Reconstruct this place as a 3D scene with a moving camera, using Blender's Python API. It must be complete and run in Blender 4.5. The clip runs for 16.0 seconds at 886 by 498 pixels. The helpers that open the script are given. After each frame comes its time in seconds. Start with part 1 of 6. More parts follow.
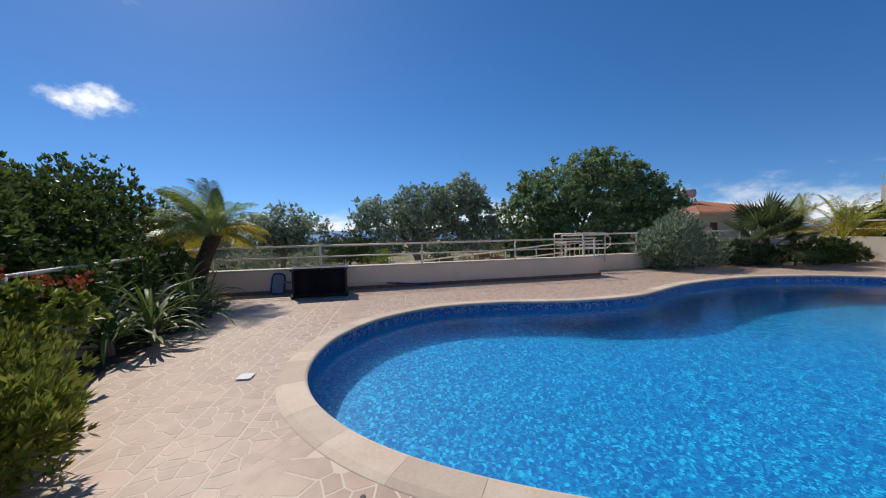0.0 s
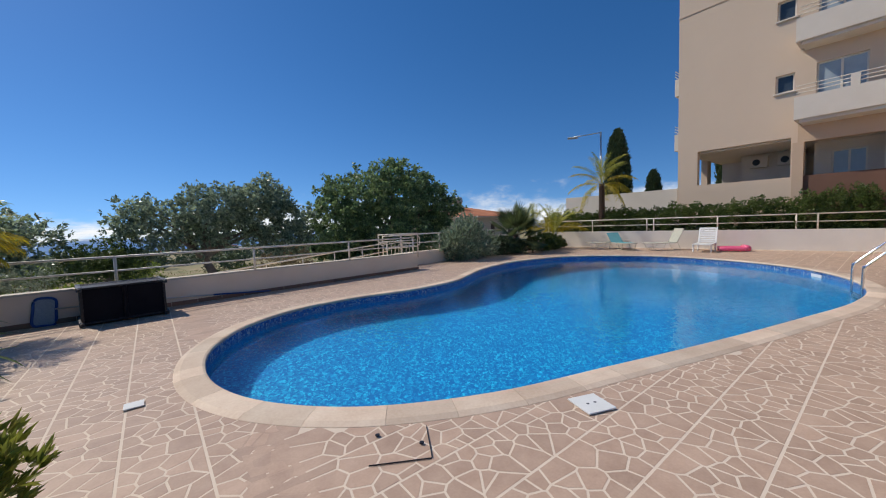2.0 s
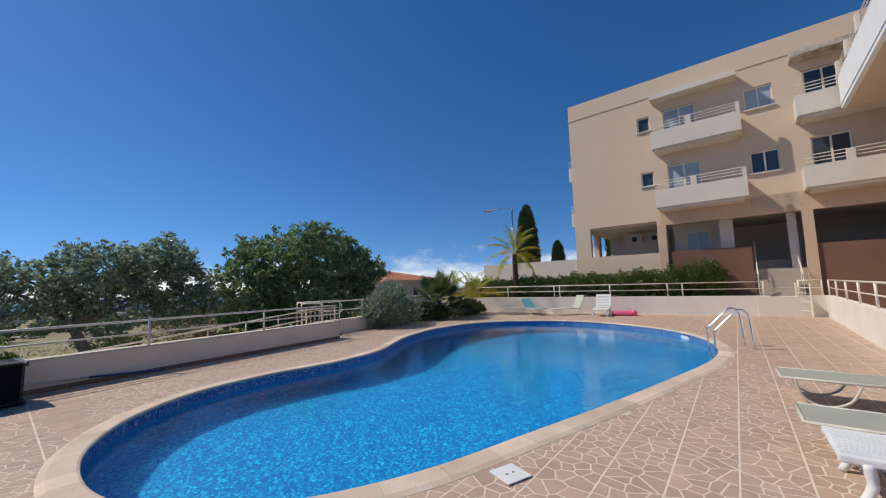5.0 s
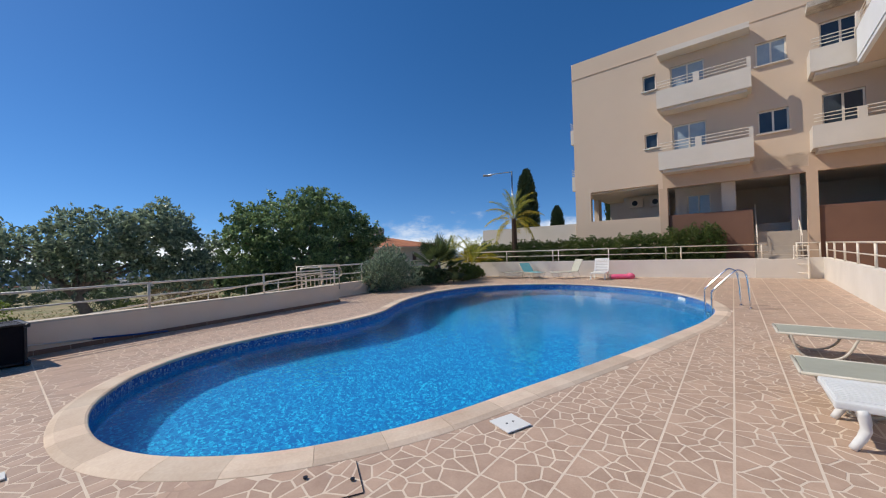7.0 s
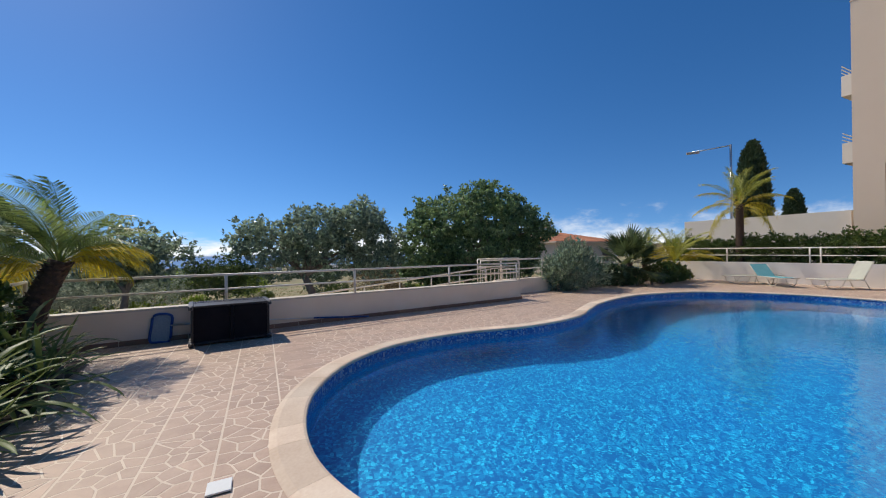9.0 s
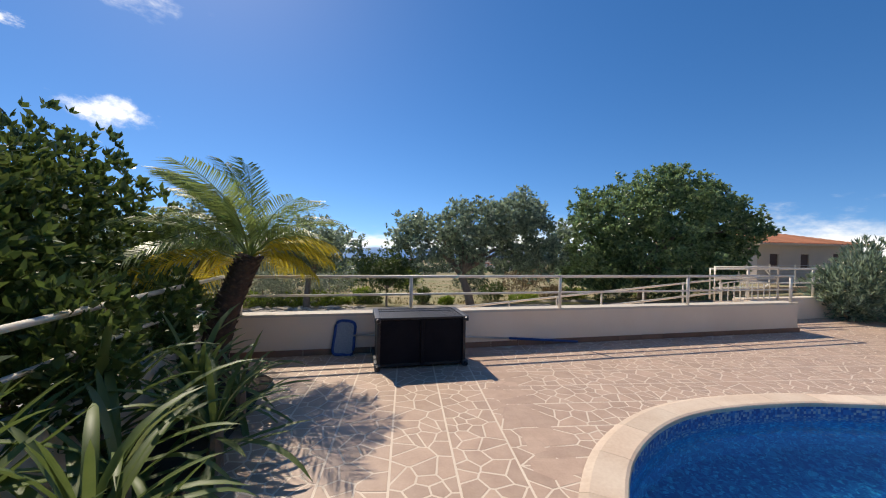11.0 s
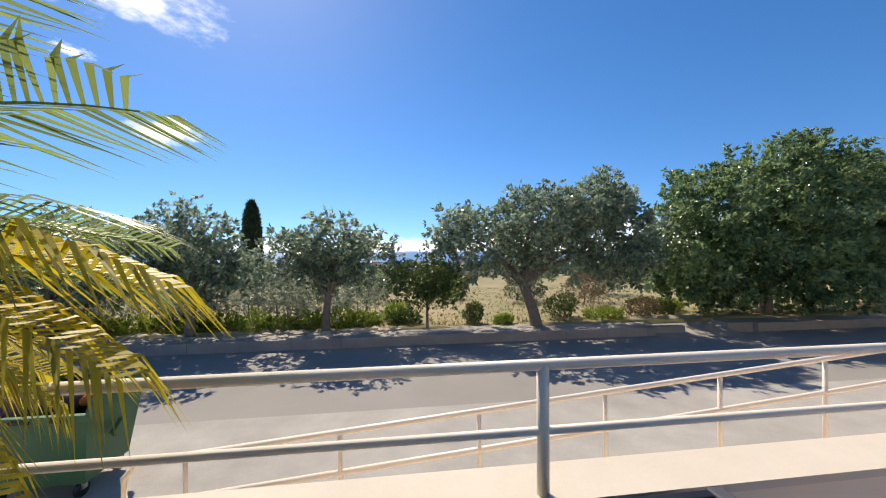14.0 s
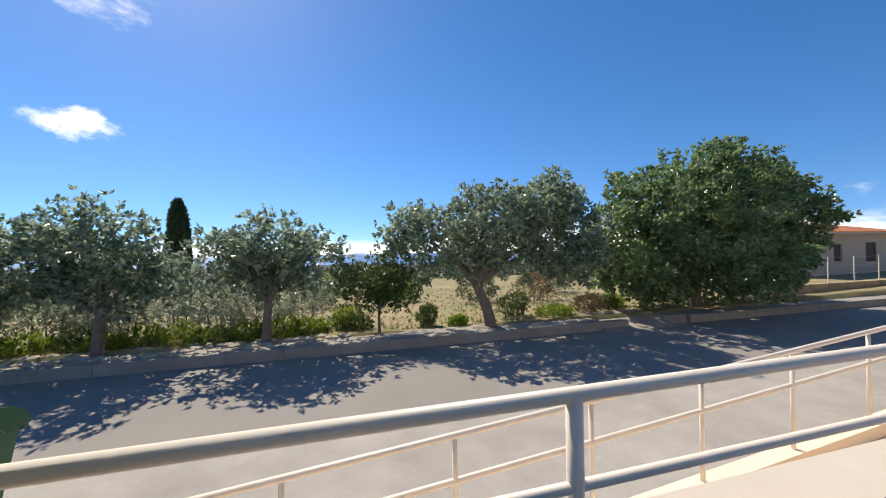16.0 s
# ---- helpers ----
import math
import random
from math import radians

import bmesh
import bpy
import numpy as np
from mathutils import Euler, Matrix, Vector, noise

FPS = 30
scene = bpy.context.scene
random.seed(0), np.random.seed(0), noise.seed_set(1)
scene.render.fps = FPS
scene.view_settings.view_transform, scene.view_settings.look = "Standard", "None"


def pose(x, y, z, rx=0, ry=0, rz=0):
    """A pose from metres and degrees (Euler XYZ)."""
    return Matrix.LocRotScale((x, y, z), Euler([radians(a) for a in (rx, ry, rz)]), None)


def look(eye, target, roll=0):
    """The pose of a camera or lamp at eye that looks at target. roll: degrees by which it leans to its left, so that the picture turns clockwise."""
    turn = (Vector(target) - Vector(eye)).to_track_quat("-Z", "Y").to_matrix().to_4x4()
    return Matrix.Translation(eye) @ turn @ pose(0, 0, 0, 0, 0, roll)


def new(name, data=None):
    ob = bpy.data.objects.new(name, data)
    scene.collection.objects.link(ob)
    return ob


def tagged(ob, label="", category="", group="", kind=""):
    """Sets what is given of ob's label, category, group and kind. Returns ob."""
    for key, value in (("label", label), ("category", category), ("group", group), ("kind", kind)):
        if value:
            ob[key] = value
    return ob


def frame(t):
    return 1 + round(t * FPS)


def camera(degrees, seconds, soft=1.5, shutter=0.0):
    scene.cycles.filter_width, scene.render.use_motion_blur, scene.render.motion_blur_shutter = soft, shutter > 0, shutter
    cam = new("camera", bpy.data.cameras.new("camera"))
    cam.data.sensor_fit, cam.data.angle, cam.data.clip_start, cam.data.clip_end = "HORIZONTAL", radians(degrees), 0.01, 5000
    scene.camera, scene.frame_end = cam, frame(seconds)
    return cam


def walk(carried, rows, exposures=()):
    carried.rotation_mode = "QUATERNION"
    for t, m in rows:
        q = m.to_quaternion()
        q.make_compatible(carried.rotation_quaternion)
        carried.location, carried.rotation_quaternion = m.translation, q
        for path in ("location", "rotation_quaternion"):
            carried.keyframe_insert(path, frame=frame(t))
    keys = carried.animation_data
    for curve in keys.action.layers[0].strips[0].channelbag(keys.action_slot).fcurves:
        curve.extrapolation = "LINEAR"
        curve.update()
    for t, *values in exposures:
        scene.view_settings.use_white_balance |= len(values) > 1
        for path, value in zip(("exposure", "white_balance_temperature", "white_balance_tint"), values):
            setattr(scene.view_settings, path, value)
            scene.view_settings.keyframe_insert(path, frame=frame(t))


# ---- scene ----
cam = camera(101.4, 16.0, 1.1)
PATH = [
    (0, (0.1, 0.156, 1.5), (0.056, 2.152, 1.374), -1.0),
    (1, (-0.817, 0.01, 1.463), (-0.42, 1.966, 1.331), -0.8),
    (1.5, (-1.097, -0.085, 1.449), (-0.394, 1.783, 1.324), -1.9),
    (2, (-1.26, -0.319, 1.484), (-0.223, 1.386, 1.35), -1.9),
    (2.5, (-1.334, -0.456, 1.564), (-0.11, 1.12, 1.427), -2.0),
    (3, (-1.373, -0.522, 1.621), (-0.077, 0.997, 1.503), -2.2),
    (3.5, (-1.432, -0.565, 1.672), (-0.086, 0.914, 1.658), -2.2),
    (4, (-1.493, -0.565, 1.692), (-0.121, 0.884, 1.832), -1.6),
    (4.2, (-1.506, -0.562, 1.69), (-0.13, 0.876, 1.892), -1.5),
    (6.3, (-1.428, -0.49, 1.562), (-0.046, 0.95, 1.694), -1.9),
    (6.5, (-1.426, -0.486, 1.556), (-0.043, 0.956, 1.652), -1.9),
    (7, (-1.429, -0.452, 1.541), (-0.045, 0.991, 1.557), -1.8),
    (7.5, (-1.387, -0.3, 1.511), (-0.077, 1.211, 1.515), -1.7),
    (8, (-1.33, -0.016, 1.502), (-0.237, 1.659, 1.507), -1.4),
    (8.5, (-1.335, 0.487, 1.471), (-0.483, 2.296, 1.481), -1.0),
    (9, (-1.398, 1.069, 1.49), (-0.746, 2.959, 1.497), -0.6),
    (9.5, (-1.554, 1.634, 1.472), (-1.163, 3.595, 1.481), -0.2),
    (10, (-1.845, 2.181, 1.526), (-1.653, 4.172, 1.524), -0.1),
    (10.2, (-1.991, 2.386, 1.543), (-1.867, 4.382, 1.537), 0.3),
    (12.3, (-2.701, 5.134, 1.53), (-2.864, 7.127, 1.511), -0.0),
    (12.5, (-2.77, 5.412, 1.519), (-2.934, 7.406, 1.512), -0.4),
    (13, (-2.925, 6.037, 1.522), (-3.113, 8.028, 1.513), -0.4),
    (13.5, (-3.038, 6.673, 1.532), (-3.243, 8.662, 1.527), -0.4),
    (14, (-3.198, 7.191, 1.545), (-3.456, 9.174, 1.543), -0.3),
    (14.5, (-3.318, 7.608, 1.53), (-3.643, 9.582, 1.532), -0.2),
    (15, (-3.409, 7.806, 1.504), (-3.786, 9.77, 1.525), -0.3),
    (15.5, (-3.446, 7.841, 1.497), (-3.741, 9.819, 1.519), -0.4),
    (16, (-3.369, 7.638, 1.501), (-3.347, 9.637, 1.505), -1.0),
]
EXPOSURES = ((0, 0.33, 6750, 9.5), (3.5, 0.34, 6800, 9.5), (7, 0.43, 6800, 9.5), (9.5, 0.46, 6800, 9.5), (10.2, 0.53, 6900, 10), (12.4, 1.0, 7900, 11.5), (13.2, 1.08, 7800, 11.5), (14.5, 1.03, 7500, 11), (16, 1.0, 7500, 11))
walk(cam, [(t, look(eye, target, roll)) for t, eye, target, roll in PATH], EXPOSURES)

# world, sun, exposure
def W(u, v, z=0.0):
    """A place from metres along the street wall (u), across it towards the street (v), and up."""
    return Vector((-5.75 + 0.9659 * u - 0.2588 * v, 8.3 + 0.2588 * u + 0.9659 * v, z))


STREET = radians(15.0)
sky = bpy.data.worlds.new("sky")
scene.world = sky
sky.use_nodes = True
sn = sky.node_tree.nodes
st = sn.new("ShaderNodeTexSky")
st.sky_type, st.sun_disc = "NISHITA", False
st.sun_elevation, st.sun_rotation = radians(48.7), radians(322.9)
st.altitude, st.air_density, st.dust_density, st.ozone_density = 300, 0.78, 0.12, 3.0
sn["Background"].inputs[1].default_value = 0.1
deep = sn.new("ShaderNodeHueSaturation")
deep.inputs["Hue"].default_value, deep.inputs["Saturation"].default_value = 0.5035, 1.29
sky.node_tree.links.new(st.outputs[0], deep.inputs["Color"])
# the clear coastal air keeps the sky blue down to the horizon
way, lift = sn.new("ShaderNodeTexCoord"), sn.new("ShaderNodeVectorMath")
lift.inputs[1].default_value = (0, 0, 0.11)
sky.node_tree.links.new(way.outputs["Generated"], lift.inputs[0])
sky.node_tree.links.new(lift.outputs[0], st.inputs["Vector"])
sky.node_tree.links.new(deep.outputs[0], sn["Background"].inputs[0])
sun = new("sun", bpy.data.lights.new("sun", "SUN"))
sun.data.energy, sun.data.angle, sun.data.color = 2.75, radians(0.55), (1.0, 0.95, 0.88)
sun.matrix_world = look((-5.3, 7.0, 10), (0, 0, 0))


# materials
def mat(name, c1, c2=None, scale=3.0, rough=0.7, bump=0.15, metal=0.0, fine=60.0, spread=0.5, island=0.0, each=0.0, spec=0.5):
    """A surface that varies between two colours at two scales, with fine relief."""
    m = bpy.data.materials.new(name)
    m.use_nodes = True
    nt, b = m.node_tree, m.node_tree.nodes["Principled BSDF"]
    nd, lk = nt.nodes.new, nt.links.new
    tc = nd("ShaderNodeTexCoord")
    n1, n2 = nd("ShaderNodeTexNoise"), nd("ShaderNodeTexNoise")
    n1.inputs["Scale"].default_value, n1.inputs["Detail"].default_value, n1.inputs["Roughness"].default_value = scale, 6, 0.6
    n2.inputs["Scale"].default_value, n2.inputs["Detail"].default_value = fine, 3
    lk(tc.outputs["Object"], n1.inputs["Vector"])
    lk(tc.outputs["Object"], n2.inputs["Vector"])
    add = nd("ShaderNodeMath")
    add.operation = "MULTIPLY_ADD"
    lk(n2.outputs["Fac"], add.inputs[0])
    add.inputs[1].default_value = 0.35
    lk(n1.outputs["Fac"], add.inputs[2])
    ramp = nd("ShaderNodeMapRange")
    ramp.inputs["From Min"].default_value, ramp.inputs["From Max"].default_value = 0.675 - spread / 2, 0.675 + spread / 2
    lk(add.outputs[0], ramp.inputs["Value"])
    mix = nd("ShaderNodeMix")
    mix.data_type = "RGBA"
    lk(ramp.outputs[0], mix.inputs["Factor"])
    mix.inputs[6].default_value, mix.inputs[7].default_value = (*c1, 1), (*(c2 or [0.75 * c for c in c1]), 1)
    out = mix.outputs[2]
    for how, socket, amount in (("ShaderNodeNewGeometry", "Random Per Island", island), ("ShaderNodeObjectInfo", "Random", each)):
        if amount:
            src, mr, hsv = nd(how), nd("ShaderNodeMapRange"), nd("ShaderNodeHueSaturation")
            mr.inputs["To Min"].default_value, mr.inputs["To Max"].default_value = 1 - amount, 1 + amount
            lk(src.outputs[socket], mr.inputs["Value"])
            lk(mr.outputs[0], hsv.inputs["Value"])
            lk(out, hsv.inputs["Color"])
            out = hsv.outputs[0]
    lk(out, b.inputs["Base Color"])
    b.inputs["Roughness"].default_value, b.inputs["Metallic"].default_value = rough, metal
    b.inputs["Specular IOR Level"].default_value = spec
    if bump:
        bp = nd("ShaderNodeBump")
        bp.inputs["Strength"].default_value, bp.inputs["Distance"].default_value = bump, 0.01
        lk(add.outputs[0], bp.inputs["Height"])
        lk(bp.outputs[0], b.inputs["Normal"])
    return m


def leaf_mat(name, c1, c2, rough=0.4, glow=0.25, island=0.35):
    """Leaves: glossy, with light passing through."""
    m = mat(name, c1, c2, 1.2, rough, 0.0, fine=9, island=island)
    nt = m.node_tree
    b, o = nt.nodes["Principled BSDF"], nt.nodes["Material Output"]
    tr, mx = nt.nodes.new("ShaderNodeBsdfTranslucent"), nt.nodes.new("ShaderNodeMixShader")
    src = b.inputs["Base Color"].links[0].from_socket
    nt.links.new(src, tr.inputs["Color"])
    mx.inputs[0].default_value = glow
    nt.links.new(b.outputs[0], mx.inputs[1])
    nt.links.new(tr.outputs[0], mx.inputs[2])
    nt.links.new(mx.outputs[0], o.inputs["Surface"])
    return m


M_PLASTER = mat("cream_plaster", (0.84, 0.72, 0.57), (0.76, 0.635, 0.48), 1.3, 0.9, 0.25, fine=140, spread=0.6)
M_CAPPING = mat("white_paint_capping", (0.63, 0.56, 0.46), (0.56, 0.49, 0.39), 2.0, 0.8, 0.15)
M_WHITEWALL = mat("white_wall_paint", (0.82, 0.76, 0.67), (0.72, 0.66, 0.57), 0.8, 0.9, 0.2, fine=90)
M_RAIL = mat("white_painted_metal", (0.8, 0.72, 0.6), (0.72, 0.64, 0.52), 4, 0.45, 0.04)
M_MORTAR = mat("cream_joint", (0.77, 0.64, 0.5), (0.67, 0.55, 0.43), 2.5, 0.7, 0.2)
M_STONE = mat("terracotta_paving", (0.6, 0.425, 0.31), (0.43, 0.285, 0.2), 5.0, 0.5, 0.2, fine=60, spread=0.6, each=0.12, island=0.1)
M_COPING = mat("coping_stone", (0.76, 0.63, 0.49), (0.58, 0.42, 0.3), 1.6, 0.75, 0.35, fine=40, each=0.16)
M_SKIRT = mat("skirting_tile", (0.27, 0.15, 0.095), (0.2, 0.11, 0.07), 4, 0.6, 0.2, each=0.15)
M_ASPHALT = mat("asphalt", (0.3, 0.28, 0.25), (0.22, 0.205, 0.185), 0.35, 0.9, 0.6, fine=45, spread=0.7)
M_KERB = mat("kerb_concrete", (0.38, 0.345, 0.3), (0.26, 0.235, 0.2), 1.2, 0.9, 0.4)
M_EARTH = mat("dry_grass_earth", (0.4, 0.29, 0.16), (0.17, 0.19, 0.07), 0.5, 0.95, 0.6, fine=14, spread=0.5)
M_BARK = mat("grey_brown_bark", (0.27, 0.22, 0.17), (0.14, 0.11, 0.085), 8, 0.9, 0.8, fine=40)
M_CAROB = leaf_mat("dark_glossy_leaf", (0.135, 0.215, 0.09), (0.29, 0.38, 0.17), 0.33, 0.45, 0.5)
M_CAROB2 = leaf_mat("grey_green_leaf", (0.19, 0.255, 0.165), (0.37, 0.44, 0.3), 0.33, 0.46, 0.5)
M_HEDGE = leaf_mat("hedge_leaf", (0.055, 0.095, 0.022), (0.15, 0.2, 0.05), 0.45, 0.35)
M_LIME = leaf_mat("yellow_green_leaf", (0.33, 0.33, 0.055), (0.15, 0.2, 0.035), 0.4, 0.35)
M_DARKLEAF = leaf_mat("olive_dark_leaf", (0.045, 0.08, 0.035), (0.085, 0.125, 0.055), 0.5, 0.2)
M_BUILD = mat("beige_render", (0.66, 0.515, 0.38), (0.6, 0.46, 0.335), 0.5, 0.9, 0.15, fine=60, spread=0.9)
# darker, warmer copy of the beige render, with shade and bounce in its colour
M_BUILD_SHADED = mat("tan_shaded_render", (0.56, 0.405, 0.285), (0.51, 0.365, 0.25), 0.6, 0.9, 0.15)
M_BUILD_WHITE = mat("balcony_white", (0.68, 0.61, 0.52), (0.61, 0.54, 0.45), 0.7, 0.85, 0.1)
M_BROWN = mat("brown_wall_paint", (0.19, 0.095, 0.06), (0.15, 0.075, 0.05), 0.7, 0.85, 0.1)
M_GREYFLOOR = mat("grey_concrete", (0.46, 0.39, 0.31), (0.37, 0.31, 0.25), 1.0, 0.9, 0.2)
M_GLASS = mat("dark_window_glass", (0.03, 0.045, 0.06), (0.05, 0.07, 0.09), 0.8, 0.05, 0.0)
M_CURTAIN = mat("pale_curtain_glass", (0.42, 0.48, 0.5), (0.3, 0.36, 0.4), 2.0, 0.12, 0.0)
M_ROOF = mat("terracotta_roof", (0.5, 0.2, 0.1), (0.38, 0.14, 0.07), 1.5, 0.8, 0.3, each=0.15)
M_BLACK = mat("black_resin", (0.006, 0.006, 0.009), (0.011, 0.011, 0.014), 6, 0.45, 0.1)
M_WEAVE = mat("grey_weave", (0.09, 0.09, 0.1), (0.06, 0.06, 0.065), 9, 0.5, 0.2)


# mesh helpers
def mesh_of(name, verts, faces, material, smooth=False):
    me = bpy.data.meshes.new(name)
    me.from_pydata([tuple(p) for p in verts], [], faces)
    me.materials.append(material)
    if smooth:
        me.polygons.foreach_set("use_smooth", [True] * len(me.polygons))
    return me


def part(name, bm, material, parent=None, label="", smooth=False):
    """Links a bmesh as one object, under a thing if one is given."""
    me = bpy.data.meshes.new(name)
    bm.to_mesh(me)
    bm.free()
    me.materials.append(material)
    if smooth:
        me.polygons.foreach_set("use_smooth", [True] * len(me.polygons))
    ob = new(name, me)
    if parent:
        ob.parent = parent
    if label:
        ob["label"] = label
    return ob


def thing(name, label, category, at=(0, 0, 0), rz=0.0, group="", kind=""):
    ob = new(name)
    ob.empty_display_size = 0.1
    ob.matrix_basis = pose(*at, 0, 0, rz)
    return tagged(ob, label, category, group, kind)


def box(bm, x0, x1, y0, y1, z0, z1, m=None, bevel=0.0):
    made = bmesh.ops.create_cube(bm, size=1)["verts"]
    t = Matrix.LocRotScale(((x0 + x1) / 2, (y0 + y1) / 2, (z0 + z1) / 2), None, (x1 - x0, y1 - y0, z1 - z0))
    bmesh.ops.transform(bm, matrix=(m @ t) if m else t, verts=made)
    if bevel:
        es = {e for p in made for e in p.link_edges}
        bmesh.ops.bevel(bm, geom=list(es), offset=bevel, segments=2, affect="EDGES", profile=0.6)
    return bm


def B():
    return bmesh.new()


def tube(bm, pts, r, seg=10, r1=None, caps=True):
    """A round bar along points, tapering from r to r1."""
    pts = [Vector(p) for p in pts]
    rings, n = [], len(pts)
    up = Vector((0.13, 0.21, 0.97))
    for i, p in enumerate(pts):
        d = (pts[min(i + 1, n - 1)] - pts[max(i - 1, 0)]).normalized()
        a = d.cross(up)
        if a.length < 0.2:
            a = d.cross(Vector((1, 0, 0)))
        a.normalize()
        b = d.cross(a)
        rr = r if r1 is None else r + (r1 - r) * i / (n - 1)
        rings.append([bm.verts.new(p + rr * (math.cos(k * math.tau / seg) * a + math.sin(k * math.tau / seg) * b)) for k in range(seg)])
    for q, w in zip(rings, rings[1:]):
        for k in range(seg):
            bm.faces.new((q[k], q[(k + 1) % seg], w[(k + 1) % seg], w[k]))
    if caps:
        bm.faces.new(rings[0][::-1])
        bm.faces.new(rings[-1])
    bmesh.ops.recalc_face_normals(bm, faces=bm.faces[:]) if len(bm.faces) < 4000 else None
    return bm


def smooth_path(pts, n=6, closed=False):
    """Points along a smooth curve through the given ones."""
    P = [Vector(p) for p in pts]
    out, m = [], len(P)
    for i in range(m if closed else m - 1):
        a, b, c, d = (P[(i + k) % m] if closed else P[min(max(i + k, 0), m - 1)] for k in (-1, 0, 1, 2))
        for j in range(n):
            t = j / n
            out.append(0.5 * ((2 * b) + (c - a) * t + (2 * a - 5 * b + 4 * c - d) * t * t + (3 * b - a - 3 * c + d) * t ** 3))
    if not closed:
        out.append(P[-1])
    return out


def railing(name, pts, label, posts=(), heights=(0.5, 0.24), r=0.03, rp=0.028, base=None, group=""):
    """A railing along points on top of its wall: each post, each rail."""
    ob = thing(name, label, "railing", group=group)
    for k, h in enumerate(heights):
        bm = tube(B(), [Vector(p) + Vector((0, 0, h)) for p in pts], r if k == 0 else r * 0.75)
        part("top_rail" if k == 0 else "mid_rail", bm, M_RAIL, ob, smooth=True)
    for p in posts:
        part("post", tube(B(), [Vector(p), Vector(p) + Vector((0, 0, heights[0]))], rp), M_RAIL, ob, smooth=True)
    return ob


# leaves
def leaf_quads(centres, outward, k, size, width, rng, droop=0.0, jitter=0.6):
    """Tufts of k pointed leaves at each centre, as an array of four corners a leaf."""
    n = len(centres)
    c = np.repeat(centres, k, 0)
    d = np.repeat(outward, k, 0) + rng.normal(0, jitter, (n * k, 3))
    d[:, 2] -= droop
    d /= np.linalg.norm(d, axis=1)[:, None] + 1e-9
    s = np.cross(d, rng.normal(0, 1, (n * k, 3)))
    s /= np.linalg.norm(s, axis=1)[:, None] + 1e-9
    L = size * rng.uniform(0.6, 1.3, (n * k, 1))
    w = width * rng.uniform(0.7, 1.25, (n * k, 1))
    a = c + d * L * 0.1
    return np.stack([a, a + d * L * 0.5 + s * w / 2, a + d * L, a + d * L * 0.5 - s * w / 2], 1)


def quad_mesh(name, quads, material):
    n = len(quads)
    me = bpy.data.meshes.new(name)
    me.vertices.add(n * 4)
    me.vertices.foreach_set("co", quads.reshape(-1).astype(np.float32))
    me.loops.add(n * 4)
    me.loops.foreach_set("vertex_index", np.arange(n * 4, dtype=np.int32))
    me.polygons.add(n)
    me.polygons.foreach_set("loop_start", np.arange(0, n * 4, 4, dtype=np.int32))
    me.polygons.foreach_set("loop_total", np.full(n, 4, dtype=np.int32))
    me.update()
    me.validate()
    me.materials.append(material)
    return me


def lobe_points(lobes, n, rng, shell=0.55):
    """Points in overlapping rounded lobes (x, y, z, rx, ry, rz), mostly near their surface, and the way outward."""
    vol = np.array([l[3] * l[4] * l[5] for l in lobes]) ** 0.75
    which = rng.choice(len(lobes), n, p=vol / vol.sum())
    L = np.array(lobes)[which]
    d = rng.normal(0, 1, (n, 3))
    d /= np.linalg.norm(d, axis=1)[:, None]
    r = np.where(rng.random(n) < 0.75, rng.uniform(shell, 1.03, n), rng.uniform(0.15, 1, n) ** 0.5)[:, None]
    lump = 1 + 0.16 * np.sin(d[:, :1] * 7 + L[:, :1] * 3) * np.sin(d[:, 1:2] * 6 + L[:, 1:2] * 5 + d[:, 2:] * 5)
    return L[:, :3] + d * r * lump * L[:, 3:], d


def tree(name, base, lobes, label, n, k=6, leaf=0.13, width=0.06, material=None, trunk_r=0.16, lean=(0, 0), fork=1.2, seed=1, droop=0.15, category="tree", limbs=6, clump=0.2):
    """A tapered trunk with limbs, and a crown of leaf tufts."""
    rng = np.random.default_rng(seed)
    ob = thing(name, label, category, base)
    top = Vector((lean[0], lean[1], fork))
    bm = tube(B(), smooth_path([(0, 0, -0.15), (lean[0] * 0.3, lean[1] * 0.3, fork * 0.4), top], 5), trunk_r * 1.2, 10, trunk_r * 0.75)
    part("trunk", bm, M_BARK, ob, smooth=True)
    for i in range(limbs):
        l = lobes[i % len(lobes)]
        e = Vector(l[:3]) + Vector(rng.normal(0, 0.35, 3)) * min(l[3:6])
        mid = top.lerp(e, 0.5) + Vector((0, 0, 0.12 * (e - top).length)) + Vector(rng.normal(0, 0.08, 3))
        part("limb", tube(B(), smooth_path([top - Vector((0, 0, 0.1)), mid, e], 5), trunk_r * 0.55, 7, trunk_r * 0.12), M_BARK, ob, smooth=True)
    c, d = lobe_points(lobes, max(8, n // 9), rng)
    c, d = np.repeat(c, 9, 0), np.repeat(d, 9, 0)
    c = c + rng.normal(0, clump, c.shape) * [1, 1, 0.8]
    me = quad_mesh("crown", leaf_quads(c, d * 0.7, k, leaf, width, rng, droop), material or M_CAROB)
    cr = new("crown", me)
    cr.parent = ob
    return ob


